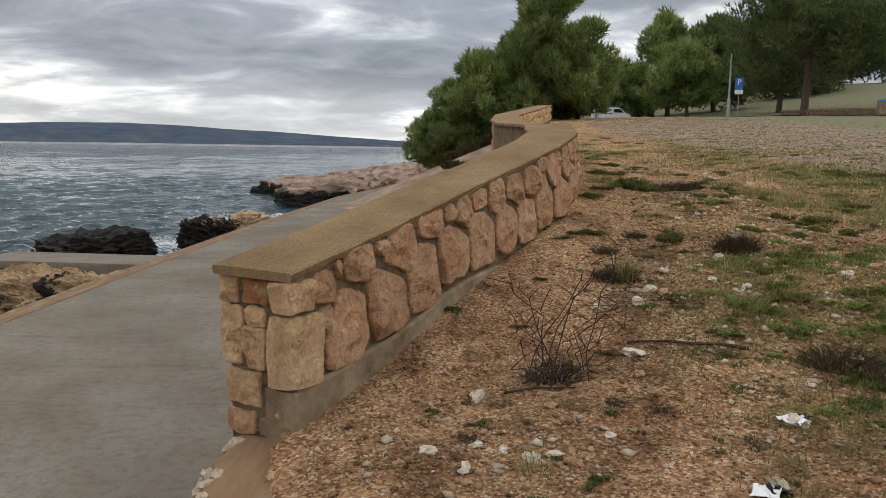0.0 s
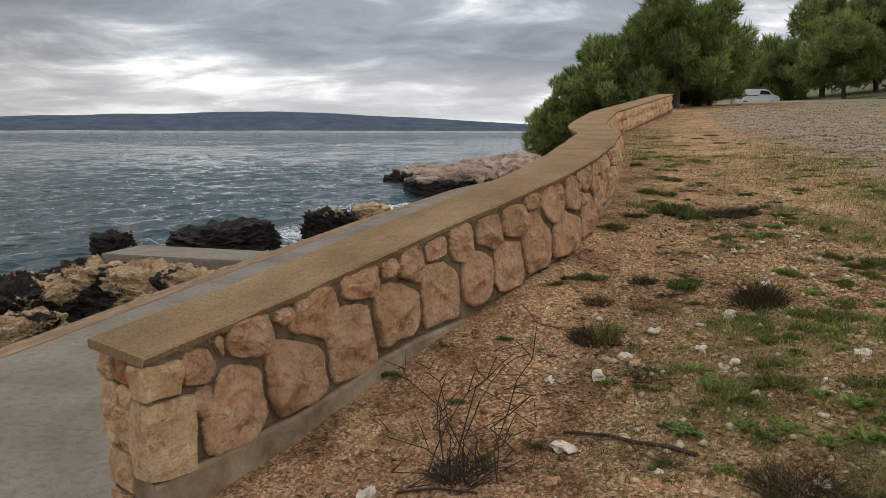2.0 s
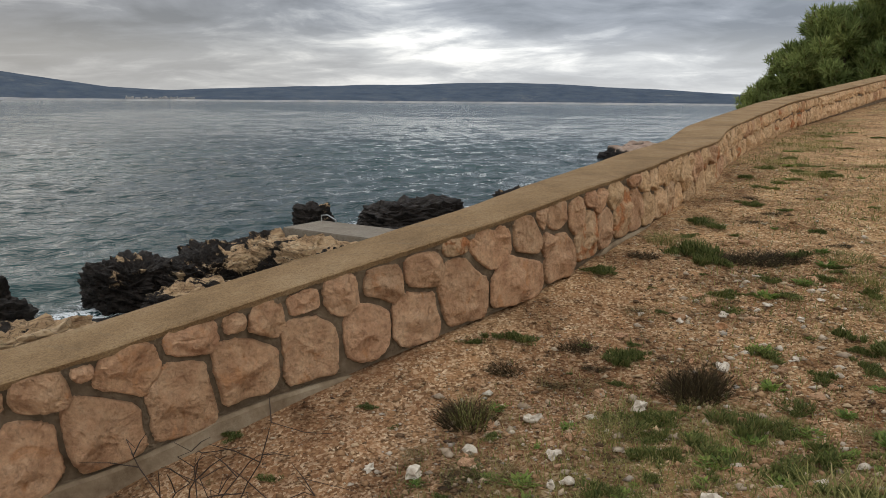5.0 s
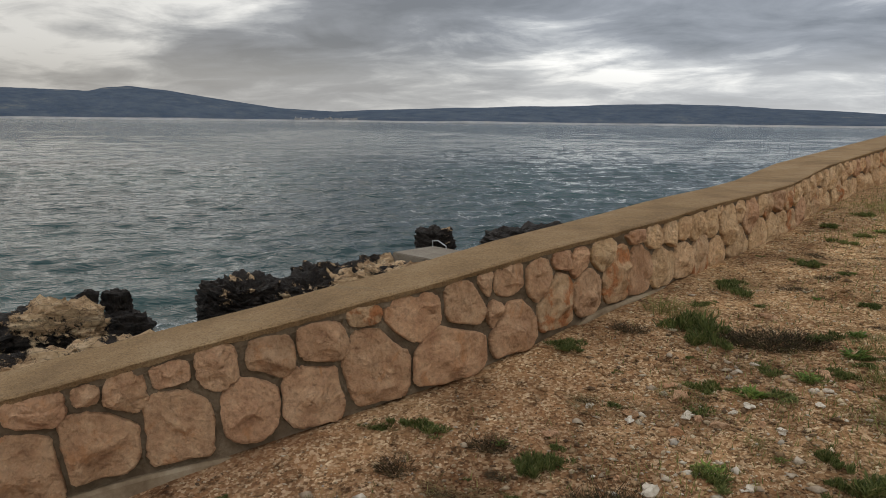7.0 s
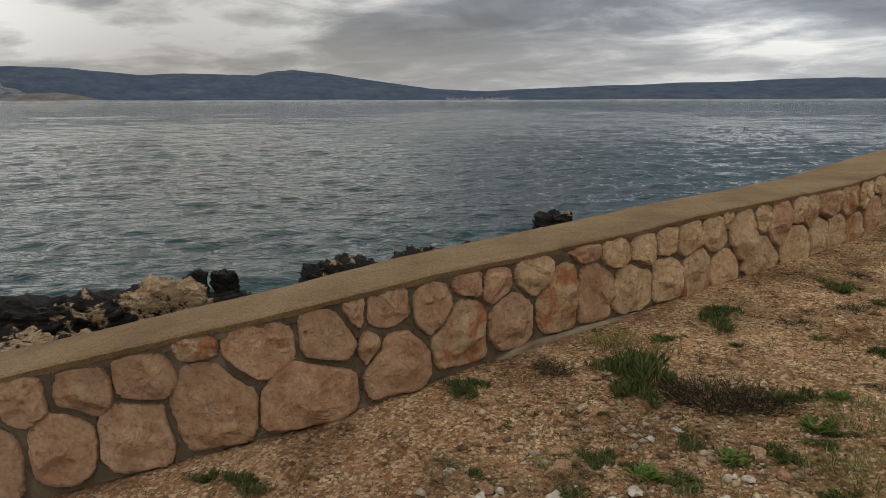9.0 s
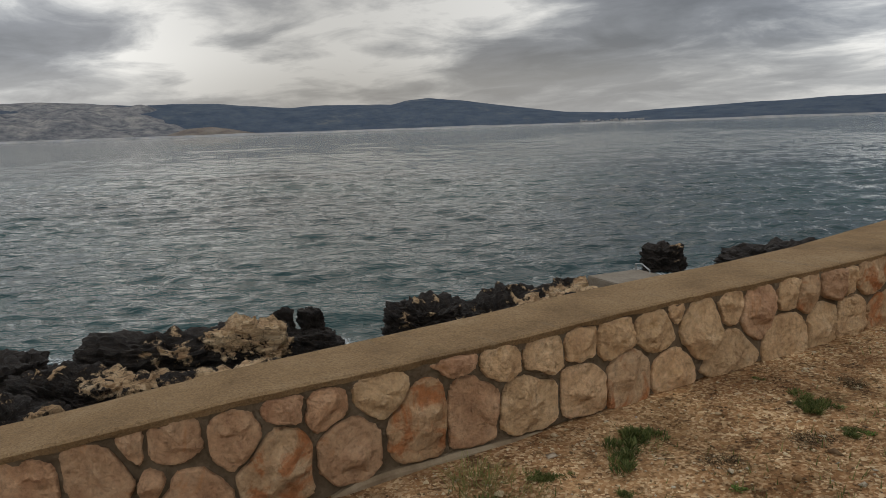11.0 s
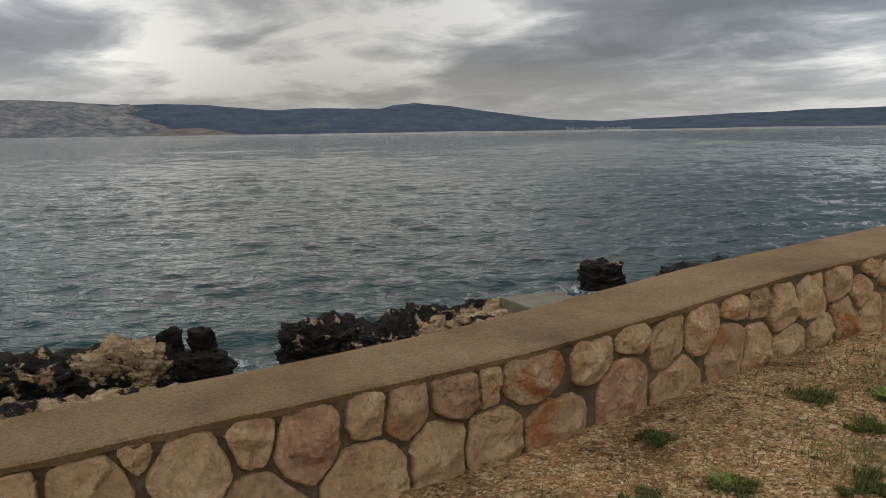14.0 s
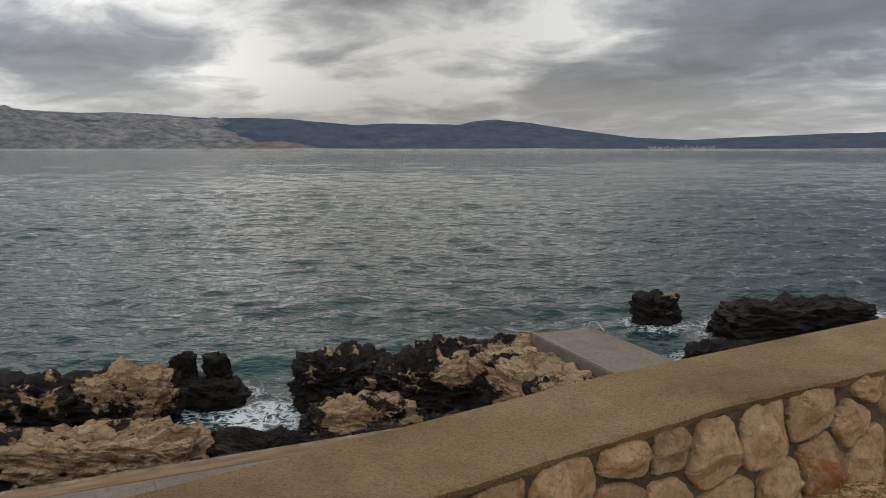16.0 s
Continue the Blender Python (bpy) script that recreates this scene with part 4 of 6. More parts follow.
def corner_stones():
    """The wall's square end: quoins and the stones of its short face."""
    rng = np.random.default_rng(5)
    p, z, t, nl = wall_at(0.0)

    def block(off, drop, w, h, depth, material, along=0.0):
        # a stone of the end face; off: metres inwards from the land-side edge
        ob = part("stone", stone_mesh(rng, w, h, depth), material, wall)
        m = Matrix((nl, -t, Vector((0, 0, 1)))).transposed().to_4x4()
        m.translation = p - nl * off + t * (0.058 + along) + Vector((0, 0, z - drop))
        ob.matrix_world = m

    def quoin(w_end, w_side, h, drop, material, out=0.0):
        b = box(w_end, w_side, h, (0, 0, 0), 0.0)
        bmesh.ops.subdivide_edges(b, edges=b.edges[:], cuts=4, use_grid_fill=True)
        for v in b.verts:
            n = Vector((noise.noise(v.co * 9 + Vector((drop * 9, 0, 0))), noise.noise(v.co * 9 + Vector((7, drop * 5, 0))), noise.noise(v.co * 8 + Vector((0, 3, drop * 7)))))
            r = Vector((v.co.x / w_end, v.co.y / w_side, v.co.z / h)) * 2
            cut = max(0.0, abs(r.x) + abs(r.z) - 1.72) + max(0.0, abs(r.y) + abs(r.z) - 1.72)
            v.co += n * 0.019 - Vector((v.co.x, v.co.y, v.co.z)) * cut * 0.09
        ob = part("stone", b, material, wall)
        m = Matrix((nl, t, Vector((0, 0, 1)))).transposed().to_4x4()
        m.translation = p - nl * (w_end / 2 - 0.012 - out) + t * (w_side / 2 - 0.012) + Vector((0, 0, z - drop))
        ob.matrix_world = m

    quoin(0.145, 0.19, 0.165, 0.135, M_STONE_PALE)
    quoin(0.170, 0.25, 0.375, 0.425, M_STONE_PALE)
    block(0.285, 0.13, 0.185, 0.145, 0.05, M_STONE_RUST)
    block(0.475, 0.125, 0.135, 0.165, 0.05, M_STONE_PALE)
    block(0.285, 0.265, 0.14, 0.10, 0.05, M_STONE_PALE)
    block(0.285, 0.43, 0.135, 0.235, 0.05, M_STONE_PALE)
    block(0.455, 0.375, 0.155, 0.32, 0.055, M_STONE_PALE)
    block(0.375, 0.655, 0.25, 0.20, 0.055, M_STONE_PALE)
    block(0.115, 0.715, 0.18, 0.14, 0.05, M_STONE_PALE)
    block(0.40, 0.845, 0.20, 0.13, 0.045, M_STONE)
    block(0.17, 0.855, 0.20, 0.10, 0.040, M_FOOTING)


corner_stones()


# the seaward face is faced with stone as well: its far part is seen over the coping
def sea_face_stones():
    rng = np.random.default_rng(21)
    s = 12.6
    while s < 16.6:
        w = rng.uniform(0.22, 0.40)
        drop = 0.06
        while drop < 1.0:
            h = rng.uniform(0.20, 0.36)
            p, z, t, nl = wall_at(s + w / 2)
            ob = part("stone", stone_mesh(rng, w - 0.015, h - 0.015, 0.05), M_STONE, wall)
            m = Matrix((-t, -nl, Vector((0, 0, 1)))).transposed().to_4x4()
            m.translation = p - nl * (coping_width(s) - 0.055) + Vector((0, 0, z - drop - h / 2))
            ob.matrix_world = m
            drop += h
        s += w


sea_face_stones()


# the footing runs on before the wall's end as a low earth-covered ledge with a broken white edge
def ledge_ring(s, z):
    top = -0.045 + 0.018 * noise.noise(Vector((s * 2.3, 8, 0))) + 0.05 * s
    w = 0.03 * noise.noise(Vector((s * 4.0, 3, 0))) + 0.02 * noise.noise(Vector((s * 11.0, 5, 0)))
    return [(0.0, top - 0.5), (WIDTH - 0.10 + w, PROM - 0.3), (WIDTH - 0.09 + w, top - 0.06), (WIDTH - 0.15 + w, top), (0.02, top + 0.012)]


ledge = part("wall_ledge", mesh_of("wall_ledge", *sweep(ledge_ring, -LEDGE, 0.1, 0.05)), M_EDGE)
tagged(ledge, "low earth-stained ledge of the wall footing", "ledge", kind="structure")


# ---- the promenade: cast concrete bays, a rust-stained edge strip, a pale kerb ----
def build_promenade():
    prom = new("pavement_promenade")
    tagged(prom, "grey poured concrete seaside promenade in cast bays", "pavement", kind="structure")
    y0, bay = -9.0, 5.4
    while y0 < 60:
        y1 = y0 + bay - 0.005
        vs, n = [], 8
        for y in np.linspace(y0, y1, n):
            a, b = float(edge_x(y)) + 0.42, float(line_x(y)) - 0.20
            if y > 34:
                b = a + max(0.4, 3.4 - 0.13 * (y - 34))
            vs += [(a, y, PROM), (b, y, PROM + 0.0), (b, y, PROM - 0.3), (a, y, PROM - 0.3)]
        fs = []
        for i in range(n - 1):
            for k in range(4):
                q = (k + 1) % 4
                fs.append((i * 4 + k, i * 4 + q, (i + 1) * 4 + q, (i + 1) * 4 + k))
        fs += [(3, 2, 1, 0), tuple(range((n - 1) * 4, n * 4))]
        me = mesh_of("concrete_bay", vs, [f[::-1] for f in fs])
        part("concrete_bay", me, M_PROM, prom)
        y0 += bay
    for nm, o0, o1, lift, mat, lab in (("edge_strip", 0.16, 0.425, 0.006, M_EDGE, "rust-stained edge strip"), ("kerb", -0.14, 0.165, -0.07, M_FOOTING, "pale concrete kerb")):
        vs, fs = [], []
        ys = np.linspace(-9, 60, 120)
        for y in ys:
            x = float(edge_x(y))
            w = 0.015 * noise.noise(Vector((y * 0.9, 4, 0)))
            vs += [(x + o0 + w, y, PROM + lift), (x + o1, y, PROM + lift), (x + o1, y, PROM - 0.25), (x + o0 + w, y, PROM - 1.3)]
        for i in range(len(ys) - 1):
            for k in range(4):
                q = (k + 1) % 4
                fs.append((i * 4 + k, (i + 1) * 4 + k, (i + 1) * 4 + q, i * 4 + q))
        part(nm, mesh_of(nm, vs, fs), mat, prom, lab)


build_promenade()


def build_jetty():
    j = empty("jetty", (-11.0, 24.2, SEA - 0.5), "flat concrete bathing jetty among the rocks", "jetty", turn_z=-6)
    b = box(6.6, 2.05, 2.2, (0, 0, 1.1), 0.03)
    bmesh.ops.subdivide_edges(b, edges=b.edges[:], cuts=3, use_grid_fill=True)
    part("slab", b, M_PROM, j, "wet grey concrete slab")
    vs, fs = joined([tube([(-3.15, 0.85, 2.17), (-3.15, 0.85, 2.42), (-2.85, 0.85, 2.46), (-2.45, 0.85, 2.30), (-2.45, 0.85, 2.17)], [0.025] * 5, 6)])
    part("handrail", mesh_of("handrail", vs, fs), M_STEEL, j, "small bent steel handrail")


build_jetty()


# ---- rocks of the shore ----
def rock_mesh(seed, a, b, h, detail=4, dry=0.0, turn_z=0.0):
    bm = bmesh.new()
    bmesh.ops.create_icosphere(bm, subdivisions=detail, radius=1.0)
    off = Vector((seed * 3.7, seed * 1.3, seed * 2.1))
    for v in bm.verts:
        d = v.co.normalized()
        box_d = d / max(abs(d.x), abs(d.y), abs(d.z)) ** 0.55
        q = Vector((box_d.x * a, box_d.y * b, box_d.z * h))
        s = max(0.6, min(a, b))
        n1 = noise.ridged_multi_fractal(q * (0.75 / s) + off, 0.9, 2.1, 5, 0.9, 2.0) - 1.0
        n2 = noise.fractal(Vector((q.x * 1.9, q.y * 1.9, q.z * 4.5)) + off, 0.7, 2.2, 6)
        tilt = q.z + 0.35 * q.x - 0.2 * q.y                     # beds dip a little
        n3 = noise.fractal(Vector((q.x * 1.1, q.y * 1.1, tilt * 5.5)) + off, 0.8, 2.3, 5)
        bed = (tilt * 3.1 + 0.7 * noise.noise(q * 0.9 + off)) % 1.0
        c = noise.cell(Vector((q.x * 1.4, q.y * 1.4, math.floor(tilt * 3.1) * 1.7)) + off) - 0.5
        chip = noise.cell(Vector((q.x * 3.3, q.y * 3.3, q.z * 5.0)) + off) - 0.5
        r = min(1.0, s * 0.85)
        v.co = q + d * (0.22 * s * n1 + 0.20 * r * n2 + 0.14 * r * n3 + 0.12 * r * (bed - 0.5) + 0.07 * c * r + 0.03 * chip * r)
        if d.z > 0:
            v.co.z += 0.07 * r * d.z * n1
    for k, want in enumerate((a, b, h)):
        m = max(v.co[k] for v in bm.verts)
        for v in bm.verts:
            v.co[k] *= want / m
    ct, st = math.cos(radians(turn_z)), math.sin(radians(turn_z))       # the side away from the spray is paler
    me = bpy.data.meshes.new("rock")
    bm.to_mesh(me)
    bm.free()
    me.attributes.new("dry", "FLOAT", "POINT").data.foreach_set("value", np.array([dry + 0.30 * max(-0.6, min(1.0, (v.co.x * ct - v.co.y * st) / min(a, b))) for v in me.vertices], np.float32))
    return me


def build_rocks():
    for i, (x, y, a, b, top, turn_z, dry) in enumerate(ALL_SPOTS):
        h = (top - SEA + 0.9) / 2
        pale = dry > 0.05
        ob = part("shore_rock", rock_mesh(i + 1, a, b, h, 6 if x > -17.5 and y < 25 and a > 1.2 else 5, dry, turn_z), M_ROCK)
        ob.matrix_world = pose(x, y, top - h, 0, 0, turn_z)
        tagged(ob, "cream weathered karst rock at the water's edge" if pale else "black wave-wetted karst rock in the sea", "rock", "rocks along the shore")
    # smaller boulders between them
    rng = np.random.default_rng(8)
    for k in range(46):
        y = rng.uniform(8, 34)
        d = rng.uniform(0.8, 8.5)
        x = float(edge_x(y)) - d
        a = rng.uniform(0.35, 0.95)
        z = float(ground_height(x, y))
        if 22.2 < y < 26.5 and x < -7.5:
            continue
        ob = part("shore_rock", rock_mesh(50 + k, a * 1.3, a, a * 0.6, 4, rng.uniform(-0.25, 0.35)), M_ROCK)
        ob.matrix_world = pose(x, y, z + a * 0.12, 0, 0, rng.uniform(0, 180))
        tagged(ob, "rough dark and cream karst boulder on the shore", "rock", "rocks along the shore")
    # the pink limestone point beyond the promenade
    for k in range(34):
        u = k / 33
        y = rng.uniform(74, 100)
        x = -y * math.tan(radians(11.5 - 12.5 * u))
        a = rng.uniform(1.4, 3.2)
        h = a * 0.6
        top = -2.3 + 2.6 * u + rng.uniform(-0.5, 0.4)
        ob = part("shore_rock", rock_mesh(120 + k, a * 1.4, a, max(h, (top + 4.4) / 2), 4, 0.2), M_FAR_ROCK)
        ob.matrix_world = pose(x, y, top - max(h, (top + 4.4) / 2), 0, 0, rng.uniform(0, 180))
        tagged(ob, "pinkish limestone outcrop on the rocky point", "rock", "rocks on the point")
    for x, y, a, top in ((-14.6, 86, 2.6, -2.2), (-12.2, 83, 2.6, -1.9), (-16, 128, 2.4, -3.0), (-11, 122, 3.5, -2.5)):
        ob = part("shore_rock", rock_mesh(int(y), a * 1.5, a, 1.6, 4, -0.3), M_FAR_ROCK)
        ob.matrix_world = pose(x, y, top - 1.5, 0, 0, 15)
        tagged(ob, "dark low rock ledge at the tip of the point", "rock", "rocks on the point")


build_rocks()


# ---- the far shore ----
def build_hills(name, profile, dist, depth, material, label, seed, relief=5.0):
    """A range of hills: profile is (azimuth to the left of +y in degrees, height in metres)."""
    az, hh = np.array([p[0] for p in profile], float), np.array([p[1] for p in profile], float)
    A = np.linspace(az[0], az[-1], 400)
    H = np.interp(A, az, hh)
    R = np.linspace(0, 1, 22)
    vs = []
    for i, r in enumerate(R):
        for a, h in zip(A, H):
            d = dist + depth * r
            x, y = -math.sin(radians(a)) * d, math.cos(radians(a)) * d
            n = noise.fractal(Vector((x * 0.0028, y * 0.0028, seed)), 0.9, 2.0, 5)
            up_z = (math.sin(min(r, 0.75) / 0.75 * math.pi / 2) ** 0.8) * h * (dist + depth * r) / dist
            vs.append((x, y, SEA - 2 + up_z * (1 + 0.05 * n) + n * relief * math.sin(math.pi * min(r * 1.3, 1))))
    m = len(A)
    fs = [(i * m + k, i * m + k + 1, (i + 1) * m + k + 1, (i + 1) * m + k) for i in range(len(R) - 1) for k in range(m - 1)]
    me = fast_mesh(name, np.array([tuple(v) for v in vs]), np.array(fs)[:, ::-1], True)
    return tagged(part(name, me, material), label, "hills", kind="structure")


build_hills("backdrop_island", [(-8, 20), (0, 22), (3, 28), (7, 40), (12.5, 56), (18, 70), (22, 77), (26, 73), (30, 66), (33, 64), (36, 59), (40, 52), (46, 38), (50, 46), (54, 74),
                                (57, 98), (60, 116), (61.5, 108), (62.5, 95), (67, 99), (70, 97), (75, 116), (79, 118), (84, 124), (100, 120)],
            3000, 900, M_HILL_HAZE_BLUE, "wooded island across the water with blue haze in its colour", 3.0)
build_hills("backdrop_karst", [(72, 0), (75, 28), (78, 70), (80, 106), (83, 122), (88, 126), (94, 128), (112, 130), (125, 110)], 2850, 1100, M_KARST_PALE_HAZE, "pale bare karst mountainside across the strait, haze in its colour", 9.0, 45.0)
build_hills("backdrop_shoreline", [(-6, 6), (8, 8), (30, 8), (50, 8), (70, 9), (90, 9), (110, 8)], 2780, 60, mat_hill("pale_shore_rock", (0.36, 0.36, 0.36), (0.52, 0.51, 0.50), (0.64, 0.63, 0.62), (0.3, 0.3, 0.3), 0.0),
            "pale line of rocks along the far shore", 15.0)
build_hills("backdrop_cliff", [(71.0, 0), (72.5, 12), (74, 26), (75.2, 34), (76.8, 30), (78, 14), (80, 0)], 2800, 200, mat_hill("ochre_cliff", (0.19, 0.16, 0.14), (0.30, 0.255, 0.22), (0.38, 0.34, 0.30), (0.14, 0.13, 0.12), 0.0),
            "low ochre cliff on the far shore", 12.0)


def build_town(az0, az1, dist, z0, z1, count, seed):
    rng = np.random.default_rng(seed)
    vs, fs = [], []
    for k in range(count):
        a, d = radians(rng.uniform(az0, az1)), dist + rng.uniform(0, 14)
        x, y, z = -math.sin(a) * d, math.cos(a) * d, SEA + rng.uniform(z0, z1)
        w, h = rng.uniform(1.5, 4.5), rng.uniform(1.0, 3.2)
        o = len(vs)
        for dz in (-4, h):
            vs += [(x - w, y - w, z + dz), (x + w, y - w, z + dz), (x + w, y + w, z + dz), (x - w, y + w, z + dz)]
        vs += [(x, y - w, z + h * 1.5), (x, y + w, z + h * 1.5)]
        fs += [(o, o + 1, o + 5, o + 4), (o + 1, o + 2, o + 6, o + 5), (o + 2, o + 3, o + 7, o + 6), (o + 3, o, o + 4, o + 7), (o + 4, o + 5, o + 9, o + 8), (o + 5, o + 6, o + 9), (o + 6, o + 7, o + 8, o + 9), (o + 7, o + 4, o + 8)]
    ob = part("far_village", mesh_of("far_village", vs, fs), M_HOUSE)
    tagged(ob, "scattered pale houses of a village on the far shore", "village", kind="stuff")


build_town(44.5, 49.0, 2990, 3, 13, 60, 2)


# ---- plants of the rough ground ----
def blades(rng, n, spread, height, width, lean, leaf=False):
    """Many thin bent blades or small leaves on a round patch, as verts and triangles."""
    a = rng.uniform(0, 2 * math.pi, n)
    r = spread * np.sqrt(rng.uniform(0, 1, n)) * 0.8
    base = np.stack([np.cos(a) * r, np.sin(a) * r, np.zeros(n)], 1)
    out = rng.uniform(0, 2 * math.pi, n) if leaf else a + rng.normal(0, 0.9, n)
    h = height * rng.uniform(0.45, 1.0, n) * (1 - 0.4 * (r / spread) ** 2)
    ln = lean * rng.uniform(0.3, 1.0, n)
    tip = base + np.stack([np.cos(out) * ln, np.sin(out) * ln, h], 1)
    mid = base * 0.45 + tip * 0.55 + np.stack([np.zeros(n), np.zeros(n), 0.16 * h], 1)
    side = np.stack([-np.sin(out), np.cos(out), np.zeros(n)], 1) * (width * rng.uniform(0.6, 1.2, n))[:, None]
    if leaf:
        v = np.stack([base, mid + side, tip, mid - side], 1).reshape(-1, 3)
        k = np.arange(n)[:, None] * 4
        f = np.concatenate([k + [0, 1, 2], k + [0, 2, 3]])
    else:
        v = np.stack([base + side * 0.6, base - side * 0.6, mid + side * 0.5, mid - side * 0.5, tip], 1).reshape(-1, 3)
        k = np.arange(n)[:, None] * 5
        f = np.concatenate([k + [0, 1, 3], k + [0, 3, 2], k + [2, 3, 4]])
    return v, f


def twig_ball(rng, n, spread, height, thick=0.0035):
    """A cushion of short crooked twigs that start all over its foot."""
    pieces = []
    for _ in range(n):
        a, u = rng.uniform(0, 2 * math.pi), math.sqrt(rng.uniform(0, 1))
        foot = Vector((math.cos(a) * spread * u * 0.75, math.sin(a) * spread * u * 0.75, -0.01))
        h = height * (1.05 - 0.7 * u * u) * rng.uniform(0.45, 1)
        tip = foot + Vector((rng.normal(0, 0.55), rng.normal(0, 0.55), rng.uniform(0.5, 1.0))) * h + foot * 0.25
        mid = foot.lerp(tip, 0.5) + Vector((rng.normal(0, 0.22), rng.normal(0, 0.22), rng.normal(0.05, 0.1))) * h
        pieces.append(tube([foot, mid, tip], [thick, thick * 0.8, thick * 0.3], 3))
    return joined(pieces)


def plant_meshes():
    rng = np.random.default_rng(31)
    kinds = {}
    kinds["tuft"] = [fast_mesh("grass_tuft", *blades(rng, 130, 0.11, 0.15, 0.0022, 0.15)) for _ in range(3)]
    kinds["weed"] = []
    for _ in range(6):
        bits, o = [], 0
        for _arm in range(int(rng.integers(3, 6))):              # straggling arms of small leafy shoots
            a, d = rng.uniform(0, 6.3), 0.0
            for _c in range(int(rng.integers(3, 6))):
                v, f = blades(rng, int(rng.integers(30, 70)), rng.uniform(0.018, 0.05), rng.uniform(0.02, 0.06), rng.uniform(0.0025, 0.0045), rng.uniform(0.02, 0.045), True)
                bits.append((v + (math.cos(a) * d, math.sin(a) * d, 0), f + o))
                o += len(v)
                a, d = a + rng.normal(0, 0.35), d + rng.uniform(0.02, 0.06)
        kinds["weed"].append(fast_mesh("low_weed", np.concatenate([v for v, f in bits]), np.concatenate([f for v, f in bits])))
    kinds["leafy"] = [fast_mesh("leafy_weed", *blades(rng, 60, 0.07, 0.05, 0.010, 0.09, True)) for _ in range(4)]
    kinds["straw"] = [fast_mesh("straw_tuft", *blades(rng, 420, 0.20, 0.05, 0.0018, 0.09)) for _ in range(3)]
    kinds["mat"] = [fast_mesh("grass_mat", *blades(rng, 420, 0.24, 0.045, 0.0024, 0.07)) for _ in range(3)]
    for lst, m in ((kinds["tuft"], M_GRASS), (kinds["weed"], M_SHRUB), (kinds["leafy"], M_ROSETTE), (kinds["straw"], M_STRAW), (kinds["mat"], M_GRASS)):
        for me in lst:
            me.materials.append(m)
    kinds["dry"] = []
    for _ in range(3):
        v, f = twig_ball(rng, 620, 0.16, 0.10, 0.0013)
        me = mesh_of("dry_scrub", v, f)
        me.materials.append(M_DRY)
        kinds["dry"].append(me)
    return kinds


PLANTS = plant_meshes()
PLANT_TAGS = {"tuft": ("grass_tuft", "upright tuft of thin yellow-green grass in gravel", "grass"), "weed": ("low_weed", "low spreading green weed on stony ground", "weed"),
              "leafy": ("leafy_weed", "small broad-leaved green rosette weed in gravel", "weed"), "mat": ("grass_mat", "flat mat of short green grass on gravel", "grass"),
              "straw": ("straw_tuft", "thin patch of dry straw-coloured grass on gravel", "grass"),
              "dry": ("dry_scrub", "dark wiry dried scrub cushion on stony earth", "shrub")}
plant_rng = np.random.default_rng(77)


def top_z(x, y):
    return float(ground_height(x, y))


def plant(kind, x, y, size=1.0, tall=1.0):
    name, label, cat = PLANT_TAGS[kind]
    me = PLANTS[kind][int(plant_rng.integers(len(PLANTS[kind])))]
    ob = part(name, me, None)
    ob.matrix_world = pose(x, y, top_z(x, y) - 0.006, 0, 0, plant_rng.uniform(0, 360)) @ Matrix.Diagonal((size, size, size * tall, 1))
    tagged(ob, label, cat, "plants on the rough ground")


# a big dry cushion with fresh growth round it, and the clumps along the wall and the path
for kind, x, y, size, tall in (("dry", 2.40, 6.32, 1.35, 2.1), ("dry", 2.46, 6.38, 1.2, 2.2), ("weed", 2.78, 6.0, 1.5, 1.1), ("weed", 2.95, 6.25, 1.3, 1.0), ("tuft", 2.12, 5.62, 1.1, 1.0),
                               ("weed", 2.35, 5.55, 1.1, 1.0), ("weed", 2.62, 5.55, 1.4, 0.9), ("weed", 1.85, 6.55, 1.3, 1.2), ("weed", 2.0, 6.62, 1.0, 1.3), ("dry", 1.62, 6.60, 1.0, 0.9),
                               ("tuft", 1.36, 5.60, 1.1, 1.3), ("dry", 1.30, 5.66, 1.3, 1.5), ("weed", 1.22, 6.50, 1.1, 0.9), ("dry", 1.30, 6.20, 0.9, 1.1)):
    plant(kind, x, y, size, tall)
for kind, x, y, size, tall in (("weed", 2.28, 5.12, 1.1, 1.0), ("tuft", 1.88, 4.75, 1.3, 0.9), ("weed", 2.02, 4.85, 1.1, 0.8), ("leafy", 2.52, 4.60, 1.2, 1.0), ("leafy", 2.60, 4.0, 1.6, 1.0),
                               ("leafy", 2.18, 4.47, 1.1, 1.0), ("weed", 2.98, 4.70, 1.6, 1.0), ("mat", 3.15, 4.3, 1.6, 1.0), ("mat", 3.25, 5.0, 1.8, 1.0), ("leafy", 3.0, 3.85, 1.5, 1.0),
                               ("tuft", 0.42, 3.20, 0.85, 1.0), ("dry", 0.20, 3.66, 0.8, 0.5), ("weed", 0.0, 3.95, 0.5, 0.8), ("dry", 2.13, 4.0, 1.6, 1.1), ("dry", 2.3, 3.75, 1.2, 0.8)):
    plant(kind, x, y, size, tall)
